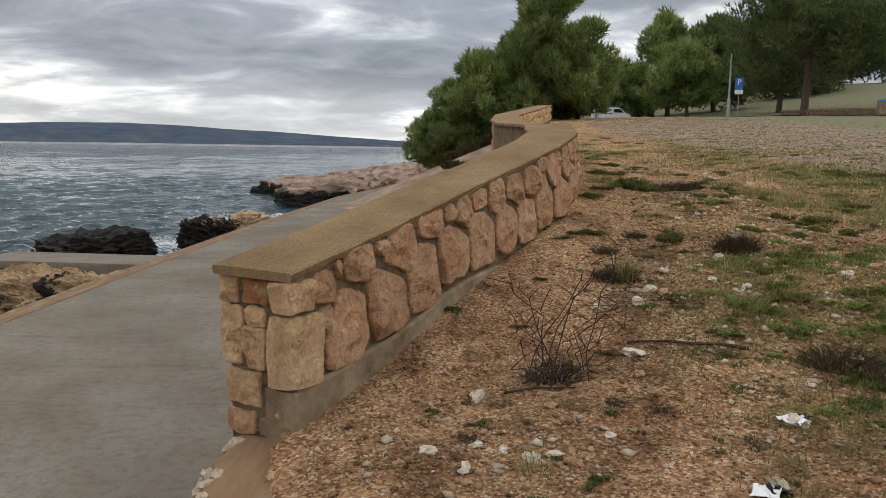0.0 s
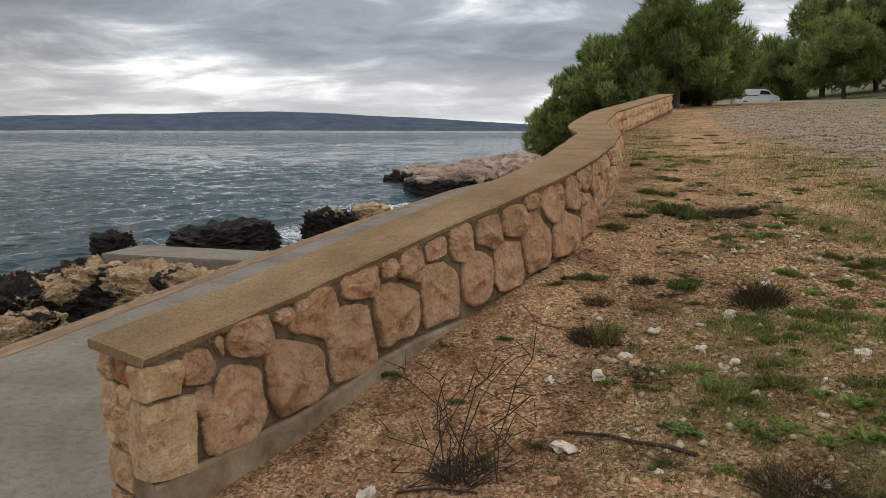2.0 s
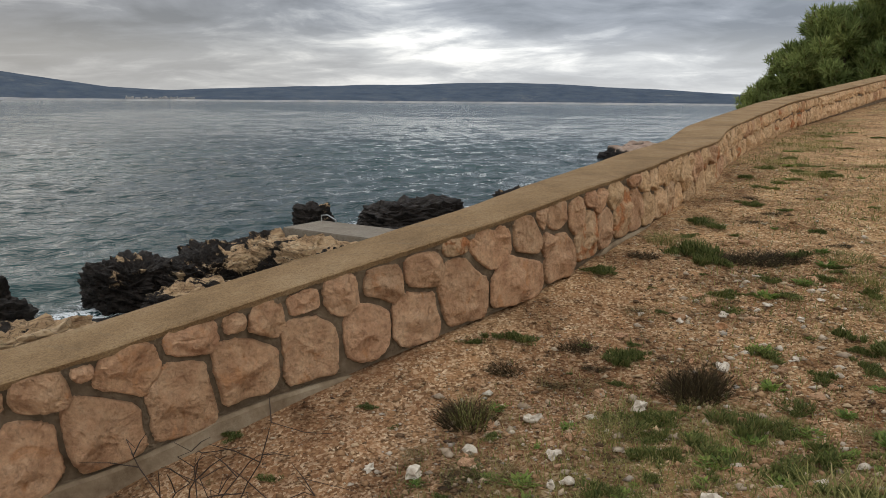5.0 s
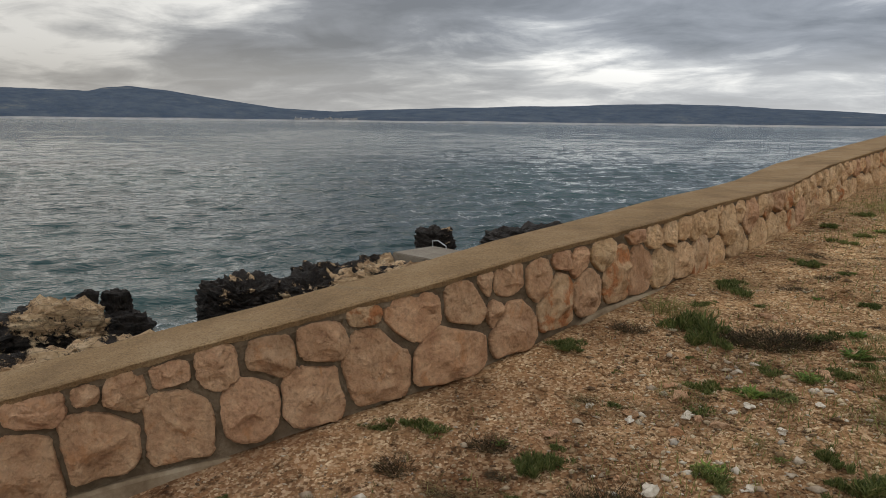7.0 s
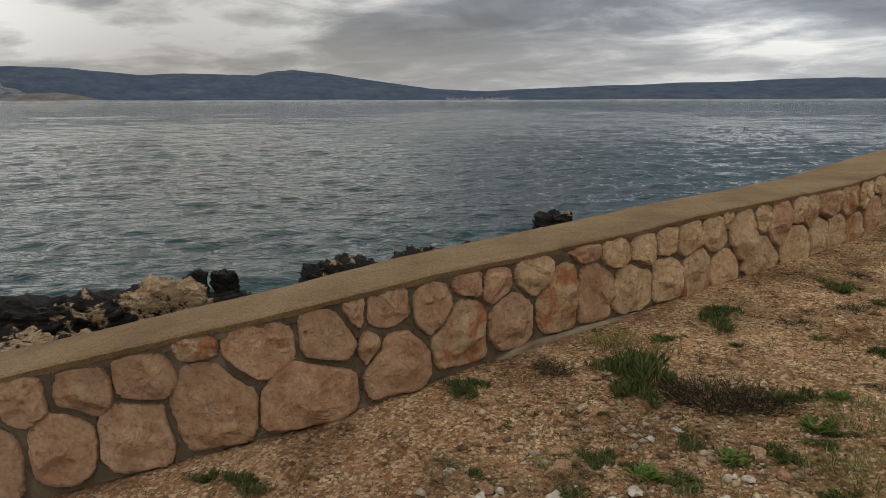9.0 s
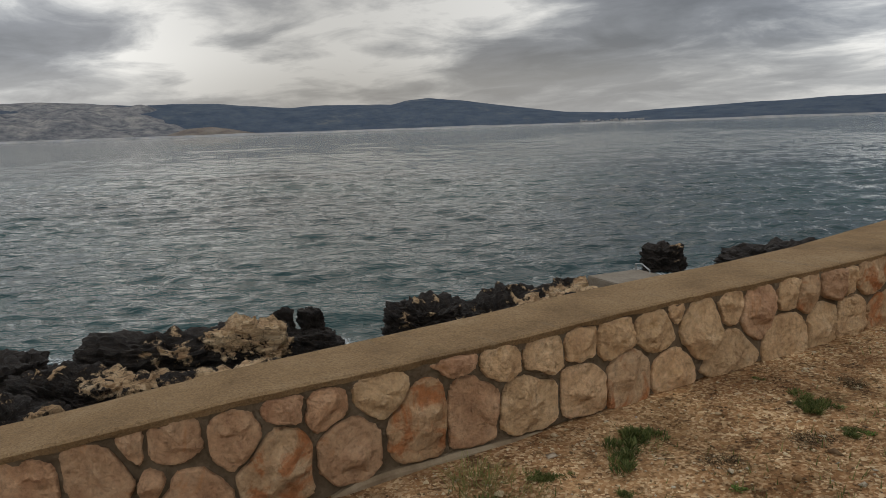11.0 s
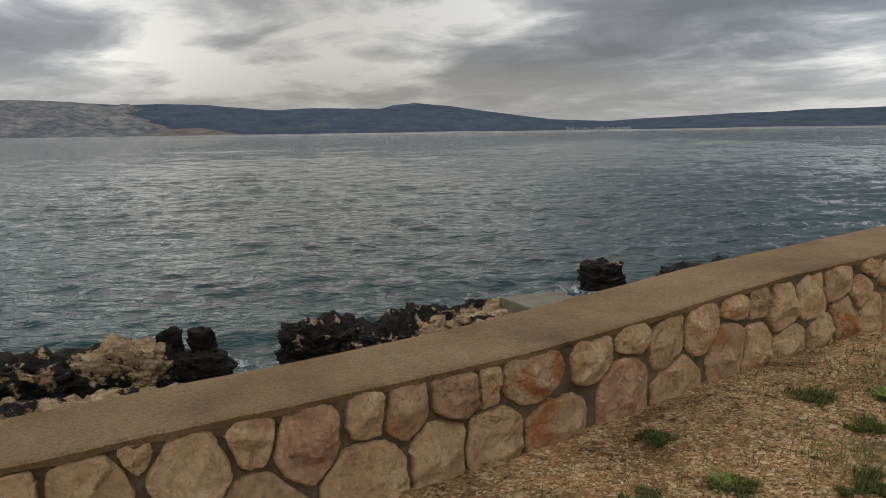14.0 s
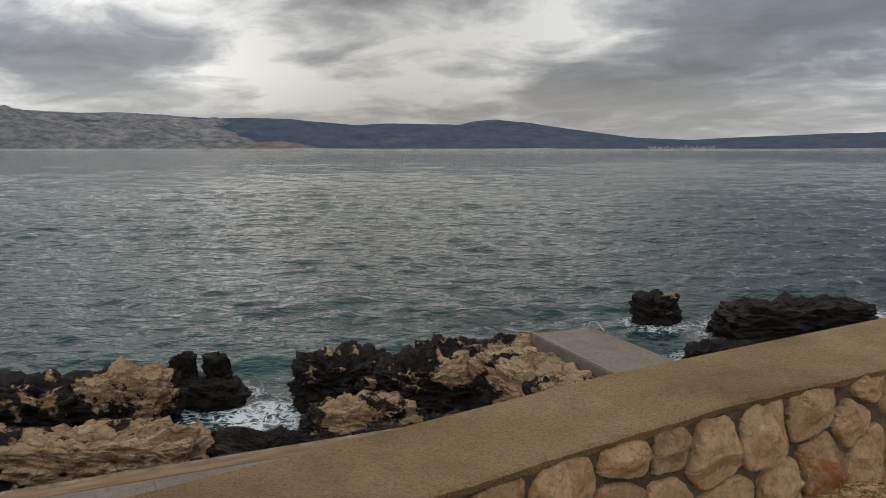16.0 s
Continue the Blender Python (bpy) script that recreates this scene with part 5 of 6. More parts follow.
for kind, x, y, size, tall in (("mat", 1.85, 8.75, 1.2, 1.2), ("weed", 1.98, 8.50, 1.8, 1.4), ("weed", 2.15, 8.35, 1.5, 1.3), ("tuft", 1.72, 8.62, 1.3, 0.8), ("dry", 2.50, 8.50, 1.7, 0.9),
                               ("dry", 2.70, 8.62, 1.4, 0.8), ("dry", 2.32, 8.42, 1.2, 0.9), ("weed", 2.02, 9.35, 1.3, 1.0), ("weed", 1.80, 9.58, 1.3, 1.0), ("mat", 1.95, 9.5, 0.9, 1.2),
                               ("weed", 2.18, 10.5, 1.2, 0.8), ("dry", 2.50, 10.22, 1.0, 0.5), ("dry", 2.36, 9.65, 0.9, 0.5), ("weed", 1.45, 7.72, 1.1, 1.0), ("weed", 1.02, 6.38, 0.9, 0.7)):
    plant(kind, x, y, size, tall)
for kind, x, y, size, tall in (("weed", 2.0, 7.28, 0.5, 1.0), ("dry", 1.85, 7.26, 0.5, 0.6), ("weed", 1.91, 8.95, 0.7, 1.0), ("leafy", 3.02, 8.5, 1.1, 1.0), ("mat", 3.13, 8.7, 1.1, 1.5),
                               ("mat", 3.35, 8.3, 1.2, 1.5), ("weed", 2.18, 10.55, 1.0, 0.9), ("dry", 2.14, 11.0, 0.8, 0.7), ("weed", 2.27, 11.7, 1.2, 0.7), ("weed", 1.80, 10.65, 0.35, 1.0),
                               ("weed", 1.98, 12.62, 0.9, 1.2), ("weed", 2.38, 12.08, 0.9, 0.8), ("weed", 2.54, 12.46, 1.0, 0.8), ("weed", 2.16, 13.7, 1.4, 0.9), ("mat", 2.68, 13.1, 1.0, 1.3)):
    plant(kind, x, y, size, tall)
for kind, x, y, size, tall in (("weed", 2.88, 12.9, 1.3, 1.1), ("dry", 1.68, 8.2, 1.0, 0.7), ("weed", 0.12, 5.12, 0.75, 0.9), ("weed", 0.70, 5.55, 0.5, 0.8), ("mat", 3.34, 8.3, 1.6, 1.0),
                               ("weed", 3.4, 7.2, 1.6, 0.9), ("weed", 2.75, 6.85, 1.2, 0.8), ("mat", 3.6, 7.8, 1.9, 1.0), ("mat", 2.3, 7.6, 0.9, 1.3), ("weed", 2.42, 7.62, 1.0, 1.2)):
    plant(kind, x, y, size, tall)


def scatter_plants():
    """More of the same, thinly strewn where the turf belt runs."""
    n = 0
    while n < 330:
        x, y = 1.5 + 7.5 * plant_rng.random() ** 1.5, 2.2 + 18 * plant_rng.random() ** 1.3
        if x < line_x(y) + 0.5 or plant_rng.random() > 0.08 + 0.9 * float(grass_amount(x, y)):
            continue
        kind = ("mat", "weed", "straw", "weed", "dry", "leafy", "straw", "weed", "leafy", "tuft")[int(plant_rng.integers(10))]
        plant(kind, x, y, plant_rng.uniform(0.45, 1.35), plant_rng.uniform(0.5, 0.95) * (0.6 if kind in ("dry", "tuft") else 1.0))
        n += 1


scatter_plants()


def small_growth():
    """Seedlings and withered bits between the stones near the path."""
    n = 0
    while n < 260:
        x, y = plant_rng.uniform(0.2, 4.6), 2.4 + 9.0 * plant_rng.random() ** 1.2
        dx = x - float(line_x(y))
        if dx < 0.35 or plant_rng.random() > 0.15 + 0.85 * min(dx / 2.2, 1.0):
            continue
        kind = ("weed", "dry", "straw", "weed", "dry", "leafy", "straw")[int(plant_rng.integers(7))]
        size = plant_rng.uniform(0.25, 0.75)
        plant(kind, x, y, size, 0.45 if kind == "dry" else plant_rng.uniform(0.7, 1.1))
        n += 1


small_growth()


def green_patches():
    """Fresh rosettes and creeping weeds that crowd together above the stony drift."""
    for cx, cy, r, count in ((2.85, 5.9, 0.45, 24), (2.75, 4.7, 0.50, 14), (3.3, 5.3, 0.60, 16), (3.35, 6.9, 0.6, 18), (2.2, 4.9, 0.3, 8), (2.6, 3.9, 0.5, 8), (3.0, 8.4, 0.5, 12)):
        for _ in range(count):
            x, y = cx + plant_rng.normal(0, r * 0.6), cy + plant_rng.normal(0, r * 0.6)
            kind = ("weed", "leafy", "weed", "leafy", "mat", "weed")[int(plant_rng.integers(6))]
            plant(kind, x, y, plant_rng.uniform(0.4, 1.0), plant_rng.uniform(0.8, 1.3))


green_patches()


def build_turf():
    """Short uncountable blades over the turf belt and the bank's near part."""
    rng = np.random.default_rng(13)
    X, Y = rng.uniform(1.2, 11, 500000), rng.uniform(2, 22, 500000)
    keep = rng.random(len(X)) < grass_amount(X, Y) * 0.9 * np.clip(1.25 - Y / 30, 0.2, 1)
    X, Y = X[keep][:110000], Y[keep][:110000]
    n = len(X)
    Z = ground_height(X, Y)
    a, h = rng.uniform(0, 2 * math.pi, n), rng.uniform(0.02, 0.065, n)
    w = 0.0028 + 0.0005 * (Y / 5)
    base = np.stack([X, Y, Z - 0.004], 1)
    side = np.stack([np.cos(a) * w, np.sin(a) * w, 0 * a], 1)
    tip = base + np.stack([-np.sin(a) * h * 0.6, np.cos(a) * h * 0.6, h], 1)
    v = np.stack([base + side, base - side, tip], 1).reshape(-1, 3)
    ob = part("turf", fast_mesh("turf", v, np.arange(3 * n).reshape(-1, 3)), M_GRASS)
    tagged(ob, "thin short turf of green and straw blades", "grass", kind="stuff")


build_turf()


# ---- stones on the ground ----
def chip_cloud(rng, X, Y, S, flat=0.6):
    """Angular chips: jittered octahedra pressed into the ground."""
    n = len(X)
    dirs = np.array([(1, 0, 0), (-1, 0, 0), (0, 1, 0), (0, -1, 0), (0, 0, 1), (0, 0, -1)], float)
    tris = np.array([(0, 2, 4), (2, 1, 4), (1, 3, 4), (3, 0, 4), (2, 0, 5), (1, 2, 5), (3, 1, 5), (0, 3, 5)])
    v = dirs[None] * rng.uniform(0.65, 1.3, (n, 6, 1)) + rng.normal(0, 0.16, (n, 6, 3))
    v *= np.stack([rng.uniform(0.8, 1.4, n), rng.uniform(0.7, 1.1, n), flat * rng.uniform(0.6, 1.2, n)], 1)[:, None, :]
    a = rng.uniform(0, 2 * math.pi, n)
    ca, sa = np.cos(a)[:, None], np.sin(a)[:, None]
    x, y = v[..., 0] * ca - v[..., 1] * sa, v[..., 0] * sa + v[..., 1] * ca
    v = np.stack([x, y, v[..., 2]], 2) * S[:, None, None]
    Z = ground_height(X, Y)
    v += np.stack([X, Y, Z + 0.18 * S], 1)[:, None, :]
    f = (tris[None] + (np.arange(n) * 6)[:, None, None]).reshape(-1, 3)
    return v.reshape(-1, 3), f


def stone_density(x, y):
    """Loose stones gather in drifts below the turf belt."""
    d = 0.13 + 0.7 * patch(x, y, 2.9, 4.8, 1.0) + 1.0 * patch(x, y, 1.7, 5.3, 0.7) + 0.9 * patch(x, y, 2.5, 7.5, 0.6) + 0.8 * patch(x, y, 0.1, 3.4, 0.7) + 0.9 * patch(x, y, 2.8, 6.6, 0.8) + 0.6 * patch(x, y, 2.2, 3.5, 1.2)
    d = d + 0.5 * patch(x, y, 2.9, 8.0, 0.5) - 0.12 * patch(x, y, 0.55, 5.0, 0.5) - 0.12 * patch(x, y, 1.5, 7.2, 0.5)
    return np.clip(d, 0.02, 1)


def build_pebbles():
    rng = np.random.default_rng(17)

    def strew(count, x0, x1, y0, y1, smin, smax, power, dens):
        X, Y = rng.uniform(x0, x1, count * 3), rng.uniform(y0, y1, count * 3)
        ok = (X > line_x(Y) + 0.05) & (rng.random(len(X)) < dens(X, Y))
        X, Y = X[ok][:count], Y[ok][:count]
        S = smin + (smax - smin) * rng.random(len(X)) ** power
        return chip_cloud(rng, X, Y, S)

    sets = (("pebbles", 120000, -1.8, 6.0, 0.8, 14.5, 0.004, 0.013, 2.4, lambda x, y: np.clip(0.35 + stone_density(x, y), 0, 1), M_PEBBLE, "small mixed tan and grey gravel chips"),
            ("pebbles", 12000, -2.0, 6.0, 0.8, 14.0, 0.010, 0.030, 2.4, stone_density, M_PEBBLE, "larger loose angular stones on earth"),
            ("pebbles", 1500, -1.0, 5.0, 1.0, 12.0, 0.010, 0.042, 2.2, lambda x, y: np.clip(stone_density(x, y) - 0.3, 0.02, 1), M_WHITE_STONE, "whitish limestone chips strewn on earth"),
            ("pebbles", 36000, 2.0, 16.0, 7.0, 50.0, 0.010, 0.036, 2.0, lambda x, y: np.clip(gravel_amount(x, y) - 0.9 * np.clip((x - 10) / 4, 0, 1), 0.03, 1), M_PEBBLE, "pale parking gravel of broken stone"))
    for name, count, x0, x1, y0, y1, a, b, p, dens, m, label in sets:
        v, f = strew(count, x0, x1, y0, y1, a, b, p, dens)
        tagged(part(name, fast_mesh(name, v, f), m), label, "gravel", kind="stuff")


build_pebbles()


def loose_stone(x, y, size, material, label, flat=0.6, turn_z=0.0, seed=0):
    bm = bmesh.new()
    bmesh.ops.create_icosphere(bm, subdivisions=2, radius=1.0)
    off = Vector((seed * 1.7, seed * 0.9, 3.0))
    for v in bm.verts:
        c = noise.cell(v.co * 1.6 + off)
        v.co *= 0.85 + 0.35 * (c - 0.5) + 0.22 * noise.noise(v.co * 1.5 + off)
        v.co = Vector((v.co.x * size * 1.25, v.co.y * size * 0.85, v.co.z * size * flat))
    ob = part("loose_stone", bm, material)
    ob.matrix_world = pose(x, y, top_z(x, y) + size * flat * 0.35, 0, 0, turn_z)
    tagged(ob, label, "stone", "loose stones on the ground")


stone_rng = np.random.default_rng(3)
for x, y, size in ((2.17, 6.02, 0.075), (1.12, 4.42, 0.075), (1.63, 3.42, 0.07), (-0.06, 3.50, 0.055), (0.20, 4.06, 0.075), (2.95, 5.15, 0.07), (2.38, 8.90, 0.07), (2.92, 8.10, 0.06),
                   (2.16, 7.20, 0.055), (2.30, 7.50, 0.075), (2.42, 7.34, 0.06), (2.20, 7.62, 0.05), (1.90, 5.36, 0.05), (1.66, 5.72, 0.055), (2.72, 6.02, 0.055), (1.52, 5.20, 0.05),
                   (2.60, 7.30, 0.05), (2.52, 6.62, 0.06), (3.05, 6.45, 0.055), (0.12, 3.30, 0.05), (1.30, 5.05, 0.06), (2.05, 5.15, 0.045), (2.75, 5.40, 0.05), (0.30, 3.45, 0.04)):
    pale = stone_rng.random() < 0.65
    loose_stone(x, y, size, M_WHITE_STONE if pale else M_STONE, "angular whitish limestone lump lying on gravel" if pale else "angular buff limestone lump lying on gravel",
                stone_rng.uniform(0.45, 0.75), stone_rng.uniform(0, 360), int(x * 100 + y * 7))
for _ in range(70):
    while True:
        x, y = stone_rng.uniform(-0.3, 4.2), stone_rng.uniform(2.2, 11)
        if x > line_x(y) + 0.3 and stone_rng.random() < float(stone_density(x, y)) - 0.2:
            break
    pale = stone_rng.random() < 0.35
    loose_stone(x, y, stone_rng.uniform(0.025, 0.05), M_WHITE_STONE if pale else M_STONE, "angular whitish limestone lump lying on gravel" if pale else "angular buff limestone lump lying on gravel",
                stone_rng.uniform(0.45, 0.75), stone_rng.uniform(0, 360), int(x * 100 + y * 7))


# ---- the dead shrub by the wall, sticks and litter ----
def dead_shrub(x, y):
    rng = np.random.default_rng(41)
    root = empty("dead_shrub", (x, y, top_z(x, y)), "bare dead shrub with long arching dark twigs", "shrub")
    for k in range(18):
        a = rng.uniform(0, 2 * math.pi)
        reach, rise = rng.uniform(0.08, 0.58), rng.uniform(0.18, 0.78)
        pts, p = [], Vector((rng.normal(0, 0.09), rng.normal(0, 0.09), -0.02))
        for i in range(9):
            u = i / 8
            pts.append(p + Vector((math.cos(a + 0.7 * u * rng.uniform(-1, 1)) * reach * u, math.sin(a) * reach * u, rise * (math.sin(u * 1.9) if k % 3 else u * 1.1) + 0.02 * rng.normal())) + Vector((0.035 * rng.normal(), 0.035 * rng.normal(), 0.012 * rng.normal())))
        pieces = [tube(pts, [0.0042 * (1 - 0.7 * i / 8) for i in range(9)], 5)]
        for j in (4, 6):
            b = pts[j]
            d = Vector((rng.normal(0, 0.12), rng.normal(0, 0.12), rng.uniform(0.0, 0.16)))
            pieces.append(tube([b, b + d * 0.5 + Vector((0, 0, 0.01)), b + d], [0.003, 0.0025, 0.001], 4))
        part("stem", mesh_of("stem", *joined(pieces)), M_TWIG, root)
    v, f = twig_ball(rng, 240, 0.20, 0.15, 0.0032)
    part("twig_tangle", mesh_of("twig_tangle", v, f), M_TWIG, root, "charred black twig tangle")


dead_shrub(0.63, 4.26)


def stick(points, r, label):
    pts = [(x, y, top_z(x, y) + r * 0.8 + d) for x, y, d in points]
    ob = part("stick", mesh_of("stick", *tube(pts, [r * (1 - 0.5 * i / len(pts)) for i in range(len(pts))], 6)), M_TWIG)
    tagged(ob, label, "stick")


stick([(1.74, 4.28, 0.0), (1.62, 4.34, 0.01), (1.46, 4.40, 0.005), (1.34, 4.47, 0.01), (1.12, 4.55, 0.0)], 0.012, "long dark weathered stick lying on gravel")
stick([(0.35, 4.10, 0.0), (0.52, 4.12, 0.015), (0.74, 4.08, 0.0)], 0.007, "thin dark dead branch lying on earth")
stick([(2.10, 3.35, 0.0), (2.0, 3.22, 0.02), (1.86, 3.10, 0.0)], 0.014, "short dark piece of wood among stones")


def litter(x, y, size, seed):
    rng = np.random.default_rng(seed)
    root = empty("crumpled_litter", (x, y, top_z(x, y) + 0.012), "crumpled white and black plastic litter on gravel", "litter")
    for nm, m, s in (("white_sheet", M_WHITE, 1.0), ("black_sheet", M_TYRE, 0.7)):
        bm = bmesh.new()
        bmesh.ops.create_grid(bm, x_segments=7, y_segments=7, size=size * s)
        o = Vector(rng.uniform(-9, 9, 3))
        for v in bm.verts:
            q = v.co / size
            v.co += Vector((noise.noise(q * 1.3 + o), noise.noise(q * 1.3 + o * 2), 0.2 + abs(noise.noise(q * 1.6 + o * 3)) * 1.6)) * size * 0.45
        bmesh.ops.solidify(bm, geom=bm.faces[:], thickness=0.003)
        ob = part(nm, bm, m, root, "crumpled white plastic sheet" if m is M_WHITE else "torn black plastic scrap")
        ob.matrix_local = pose(rng.uniform(-0.03, 0.03), rng.uniform(-0.03, 0.03), 0, 0, 0, rng.uniform(0, 90))


litter(1.30, 2.86, 0.055, 2)
litter(1.63, 3.44, 0.05, 5)
litter(1.46, 2.64, 0.05, 8)


# pale broken stones along the seaward edge of the ledge
for s, size in ((-0.10, 0.07), (-0.28, 0.09), (-0.50, 0.06), (-0.72, 0.085), (-0.95, 0.07), (-1.2, 0.09)):
    q, zq, tq, nq = wall_at(s)
    q = q - nq * (WIDTH - 0.14)
    bm = bmesh.new()
    bmesh.ops.create_icosphere(bm, subdivisions=3, radius=1.0)
    for v in bm.verts:
        v.co *= 0.9 + 0.35 * (noise.cell(v.co * 1.5 + Vector((s * 9, 0, 0))) - 0.5) + 0.2 * noise.noise(v.co * 2 + Vector((s * 5, 1, 0)))
        v.co = Vector((v.co.x * size * 0.8, v.co.y * size * 1.4, v.co.z * size * 0.7))
    ob = part("edge_stone", bm, M_WHITE_STONE)
    ob.matrix_world = pose(q.x, q.y, -0.065 + 0.05 * s, 0, 0, 20 * math.sin(9 * s))
    tagged(ob, "whitish broken stone set in the ledge edge", "stone", "stones along the ledge")


# ---- trees ----
def pine(x, y, height, radius, seed, dark=False, tufts=9000, crown_low=0.25, leanx=0.0, tuft=0.34, label="bushy green coastal pine behind the wall", trunk_show=True, z=None):
    rng = np.random.default_rng(seed)
    z = top_z(x, y) if z is None else z
    root = empty("pine_tree", (x, y, z - 0.1), label, "tree", "pines")
    pts = [Vector((leanx * u * u + 0.25 * math.sin(2.2 * u + seed), 0.25 * math.sin(1.7 * u + 2 * seed), height * 0.86 * u)) for u in np.linspace(0, 1, 8)]
    r0 = 0.022 * height + 0.05
    part("trunk", mesh_of("trunk", *tube(pts, [r0 * (1.0 - 0.82 * i / 7) for i in range(8)], 9)), M_BARK, root, "grey-brown tapering trunk")
    clumps, limbs = [], []
    for k in range(26):
        u = crown_low + (1 - crown_low) * (k + rng.random()) / 26
        p = pts[0].lerp(pts[-1], 0) if u <= 0 else pts[min(7, int(u * 7))].lerp(pts[min(7, int(u * 7) + 1)], u * 7 % 1)
        a = k * 2.4 + rng.normal(0, 0.4)
        w = (u - crown_low) / (1 - crown_low)
        reach = radius * (0.30 + 0.95 * math.sin(math.pi * min(0.18 + 0.78 * w, 1.0))) * rng.uniform(0.65, 1.0)
        if w > 0.9:
            reach *= 0.45
        tip = p + Vector((math.cos(a) * reach, math.sin(a) * reach, height * rng.uniform(0.02, 0.13)))
        mid = p.lerp(tip, 0.55) + Vector((0, 0, -0.03 * height))
        limbs.append(tube([p, mid, tip], [r0 * 0.32 * (1.1 - u * 0.7), r0 * 0.2 * (1.1 - u * 0.7), 0.015], 5))
        for q, s in ((tip, 0.30), (p.lerp(tip, 0.68), 0.30), (p.lerp(tip, 0.38), 0.24)):
            clumps.append((q + Vector(rng.normal(0, 0.07 * radius, 3)), radius * s * rng.uniform(0.75, 1.25)))
    clumps.append((pts[-1] + Vector((0, 0, height * 0.06)), radius * 0.25))
    part("limbs", mesh_of("limbs", *joined(limbs)), M_BARK, root, "crooked grey limbs")
    c = np.array([tuple(q) for q, s in clumps])
    s = np.array([v for q, v in clumps])
    pick = rng.choice(len(c), tufts, p=s ** 2 / (s ** 2).sum())
    d = rng.normal(0, 1, (tufts, 3))
    d /= np.linalg.norm(d, axis=1)[:, None]
    r = rng.uniform(0.35, 1.08, tufts) ** 0.6
    pos = c[pick] + d * (r * s[pick])[:, None] * (1, 1, 0.78)
    up_d = d * 0.75 + np.stack([0 * r, 0 * r, rng.uniform(0.25, 1.1, tufts)], 1) + rng.normal(0, 0.25, (tufts, 3))
    up_d /= np.linalg.norm(up_d, axis=1)[:, None]
    L = tuft * rng.uniform(0.5, 1.1, tufts)
    vs = []
    for k in range(3):
        t = rng.normal(0, 1, (tufts, 3))
        sd = np.cross(up_d, t)
        sd /= np.linalg.norm(sd, axis=1)[:, None] + 1e-9
        fan = up_d + rng.normal(0, 0.38, (tufts, 3))
        b = pos - fan * (0.25 * L)[:, None]
        vs.append(np.stack([b + sd * (0.13 * L)[:, None], b - sd * (0.13 * L)[:, None], pos + fan * (0.75 * L)[:, None]], 1))
    v = np.concatenate(vs, 1).reshape(-1, 3)
    part("crown", fast_mesh("crown", v, np.arange(len(v)).reshape(-1, 3)), M_PINE_DARK if dark else M_PINE, root, "ragged crown of dark needles" if dark else "ragged crown of green needle tufts")


pine(5.5, 43.0, 8.0, 2.3, 1, tufts=17000, crown_low=0.16, tuft=0.38)
pine(2.9, 43.5, 4.9, 2.0, 2, tufts=13000, crown_low=0.06, leanx=-0.5, tuft=0.36)
pine(1.3, 44.0, 4.0, 1.6, 3, tufts=9000, crown_low=0.04, leanx=-0.5, tuft=0.34, label="low wind-leaning green pine on the bank")
pine(-0.2, 45.0, 3.2, 1.3, 4, tufts=6500, crown_low=0.03, leanx=-0.4, tuft=0.32, label="low wind-leaning green pine on the bank")
pine(8.2, 47.0, 4.3, 1.9, 5, tufts=10000, crown_low=0.14, tuft=0.36)
pine(4.4, 48.0, 5.6, 2.2, 6, True, tufts=8000, crown_low=0.08, tuft=0.4, label="dark pine in the thicket behind the wall")
pine(22.5, 99.0, 6.6, 3.4, 7, tufts=9000, crown_low=0.10, tuft=0.7, label="tall green pine beyond the gravel car park")
pine(27.5, 98.0, 12.6, 4.3, 8, tufts=10000, crown_low=0.10, tuft=0.7, label="tall green pine beyond the gravel car park")
pine(27.0, 88.0, 8.4, 3.8, 9, tufts=8000, crown_low=0.22, tuft=0.6, label="rounded green pine beside the parking place")
pine(33.0, 96.0, 11.5, 4.2, 10, True, tufts=8000, crown_low=0.12, tuft=0.7, label="tall dark pine at the lawn's edge")
pine(29.0, 63.0, 12.5, 5.2, 11, True, tufts=14000, crown_low=0.34, tuft=0.5, label="large dark pine with a bare trunk on the lawn")
pine(39.0, 66.0, 13.5, 5.4, 12, True, tufts=12000, crown_low=0.36, tuft=0.5, label="large dark pine with a bare trunk on the lawn")
pine(33.5, 79.0, 11.5, 4.6, 13, True, tufts=8000, crown_low=0.22, tuft=0.6, label="tall dark pine at the lawn's edge")
for k, (x, y) in enumerate(((8, 118), (14, 128), (22, 124), (31, 130), (40, 122), (49, 128), (58, 118), (67, 112), (46, 104), (11, 84))):
    pine(x, y, 6.5 if k < 4 else 11.0 if k < 9 else 7.0, 5.6 if k < 9 else 3.2, 20 + k, True, tufts=4500, crown_low=0.08, tuft=1.0, label="dark pine of the wood behind the parking place")


def bank_scrub():
    """Dry brush on the bank seaward of the far wall."""
    rng = np.random.default_rng(9)
    for k in range(26):
        x, y = rng.uniform(0.2, 4.2), rng.uniform(34.5, 46)
        v, f = blades(rng, 260, 0.5, 0.45, 0.02, 0.3, True)
        ob = part("bank_shrub", fast_mesh("bank_shrub", v, f), M_DRY if k % 3 else M_SHRUB)
        ob.matrix_world = pose(x, y, top_z(x, y) - 0.03, 0, 0, rng.uniform(0, 360)) @ Matrix.Diagonal((1.4, 1.4, 1.2, 1))
        tagged(ob, "dry brown brush on the bank below pines" if k % 3 else "low green brush on the bank below pines", "shrub", "brush on the bank")


bank_scrub()


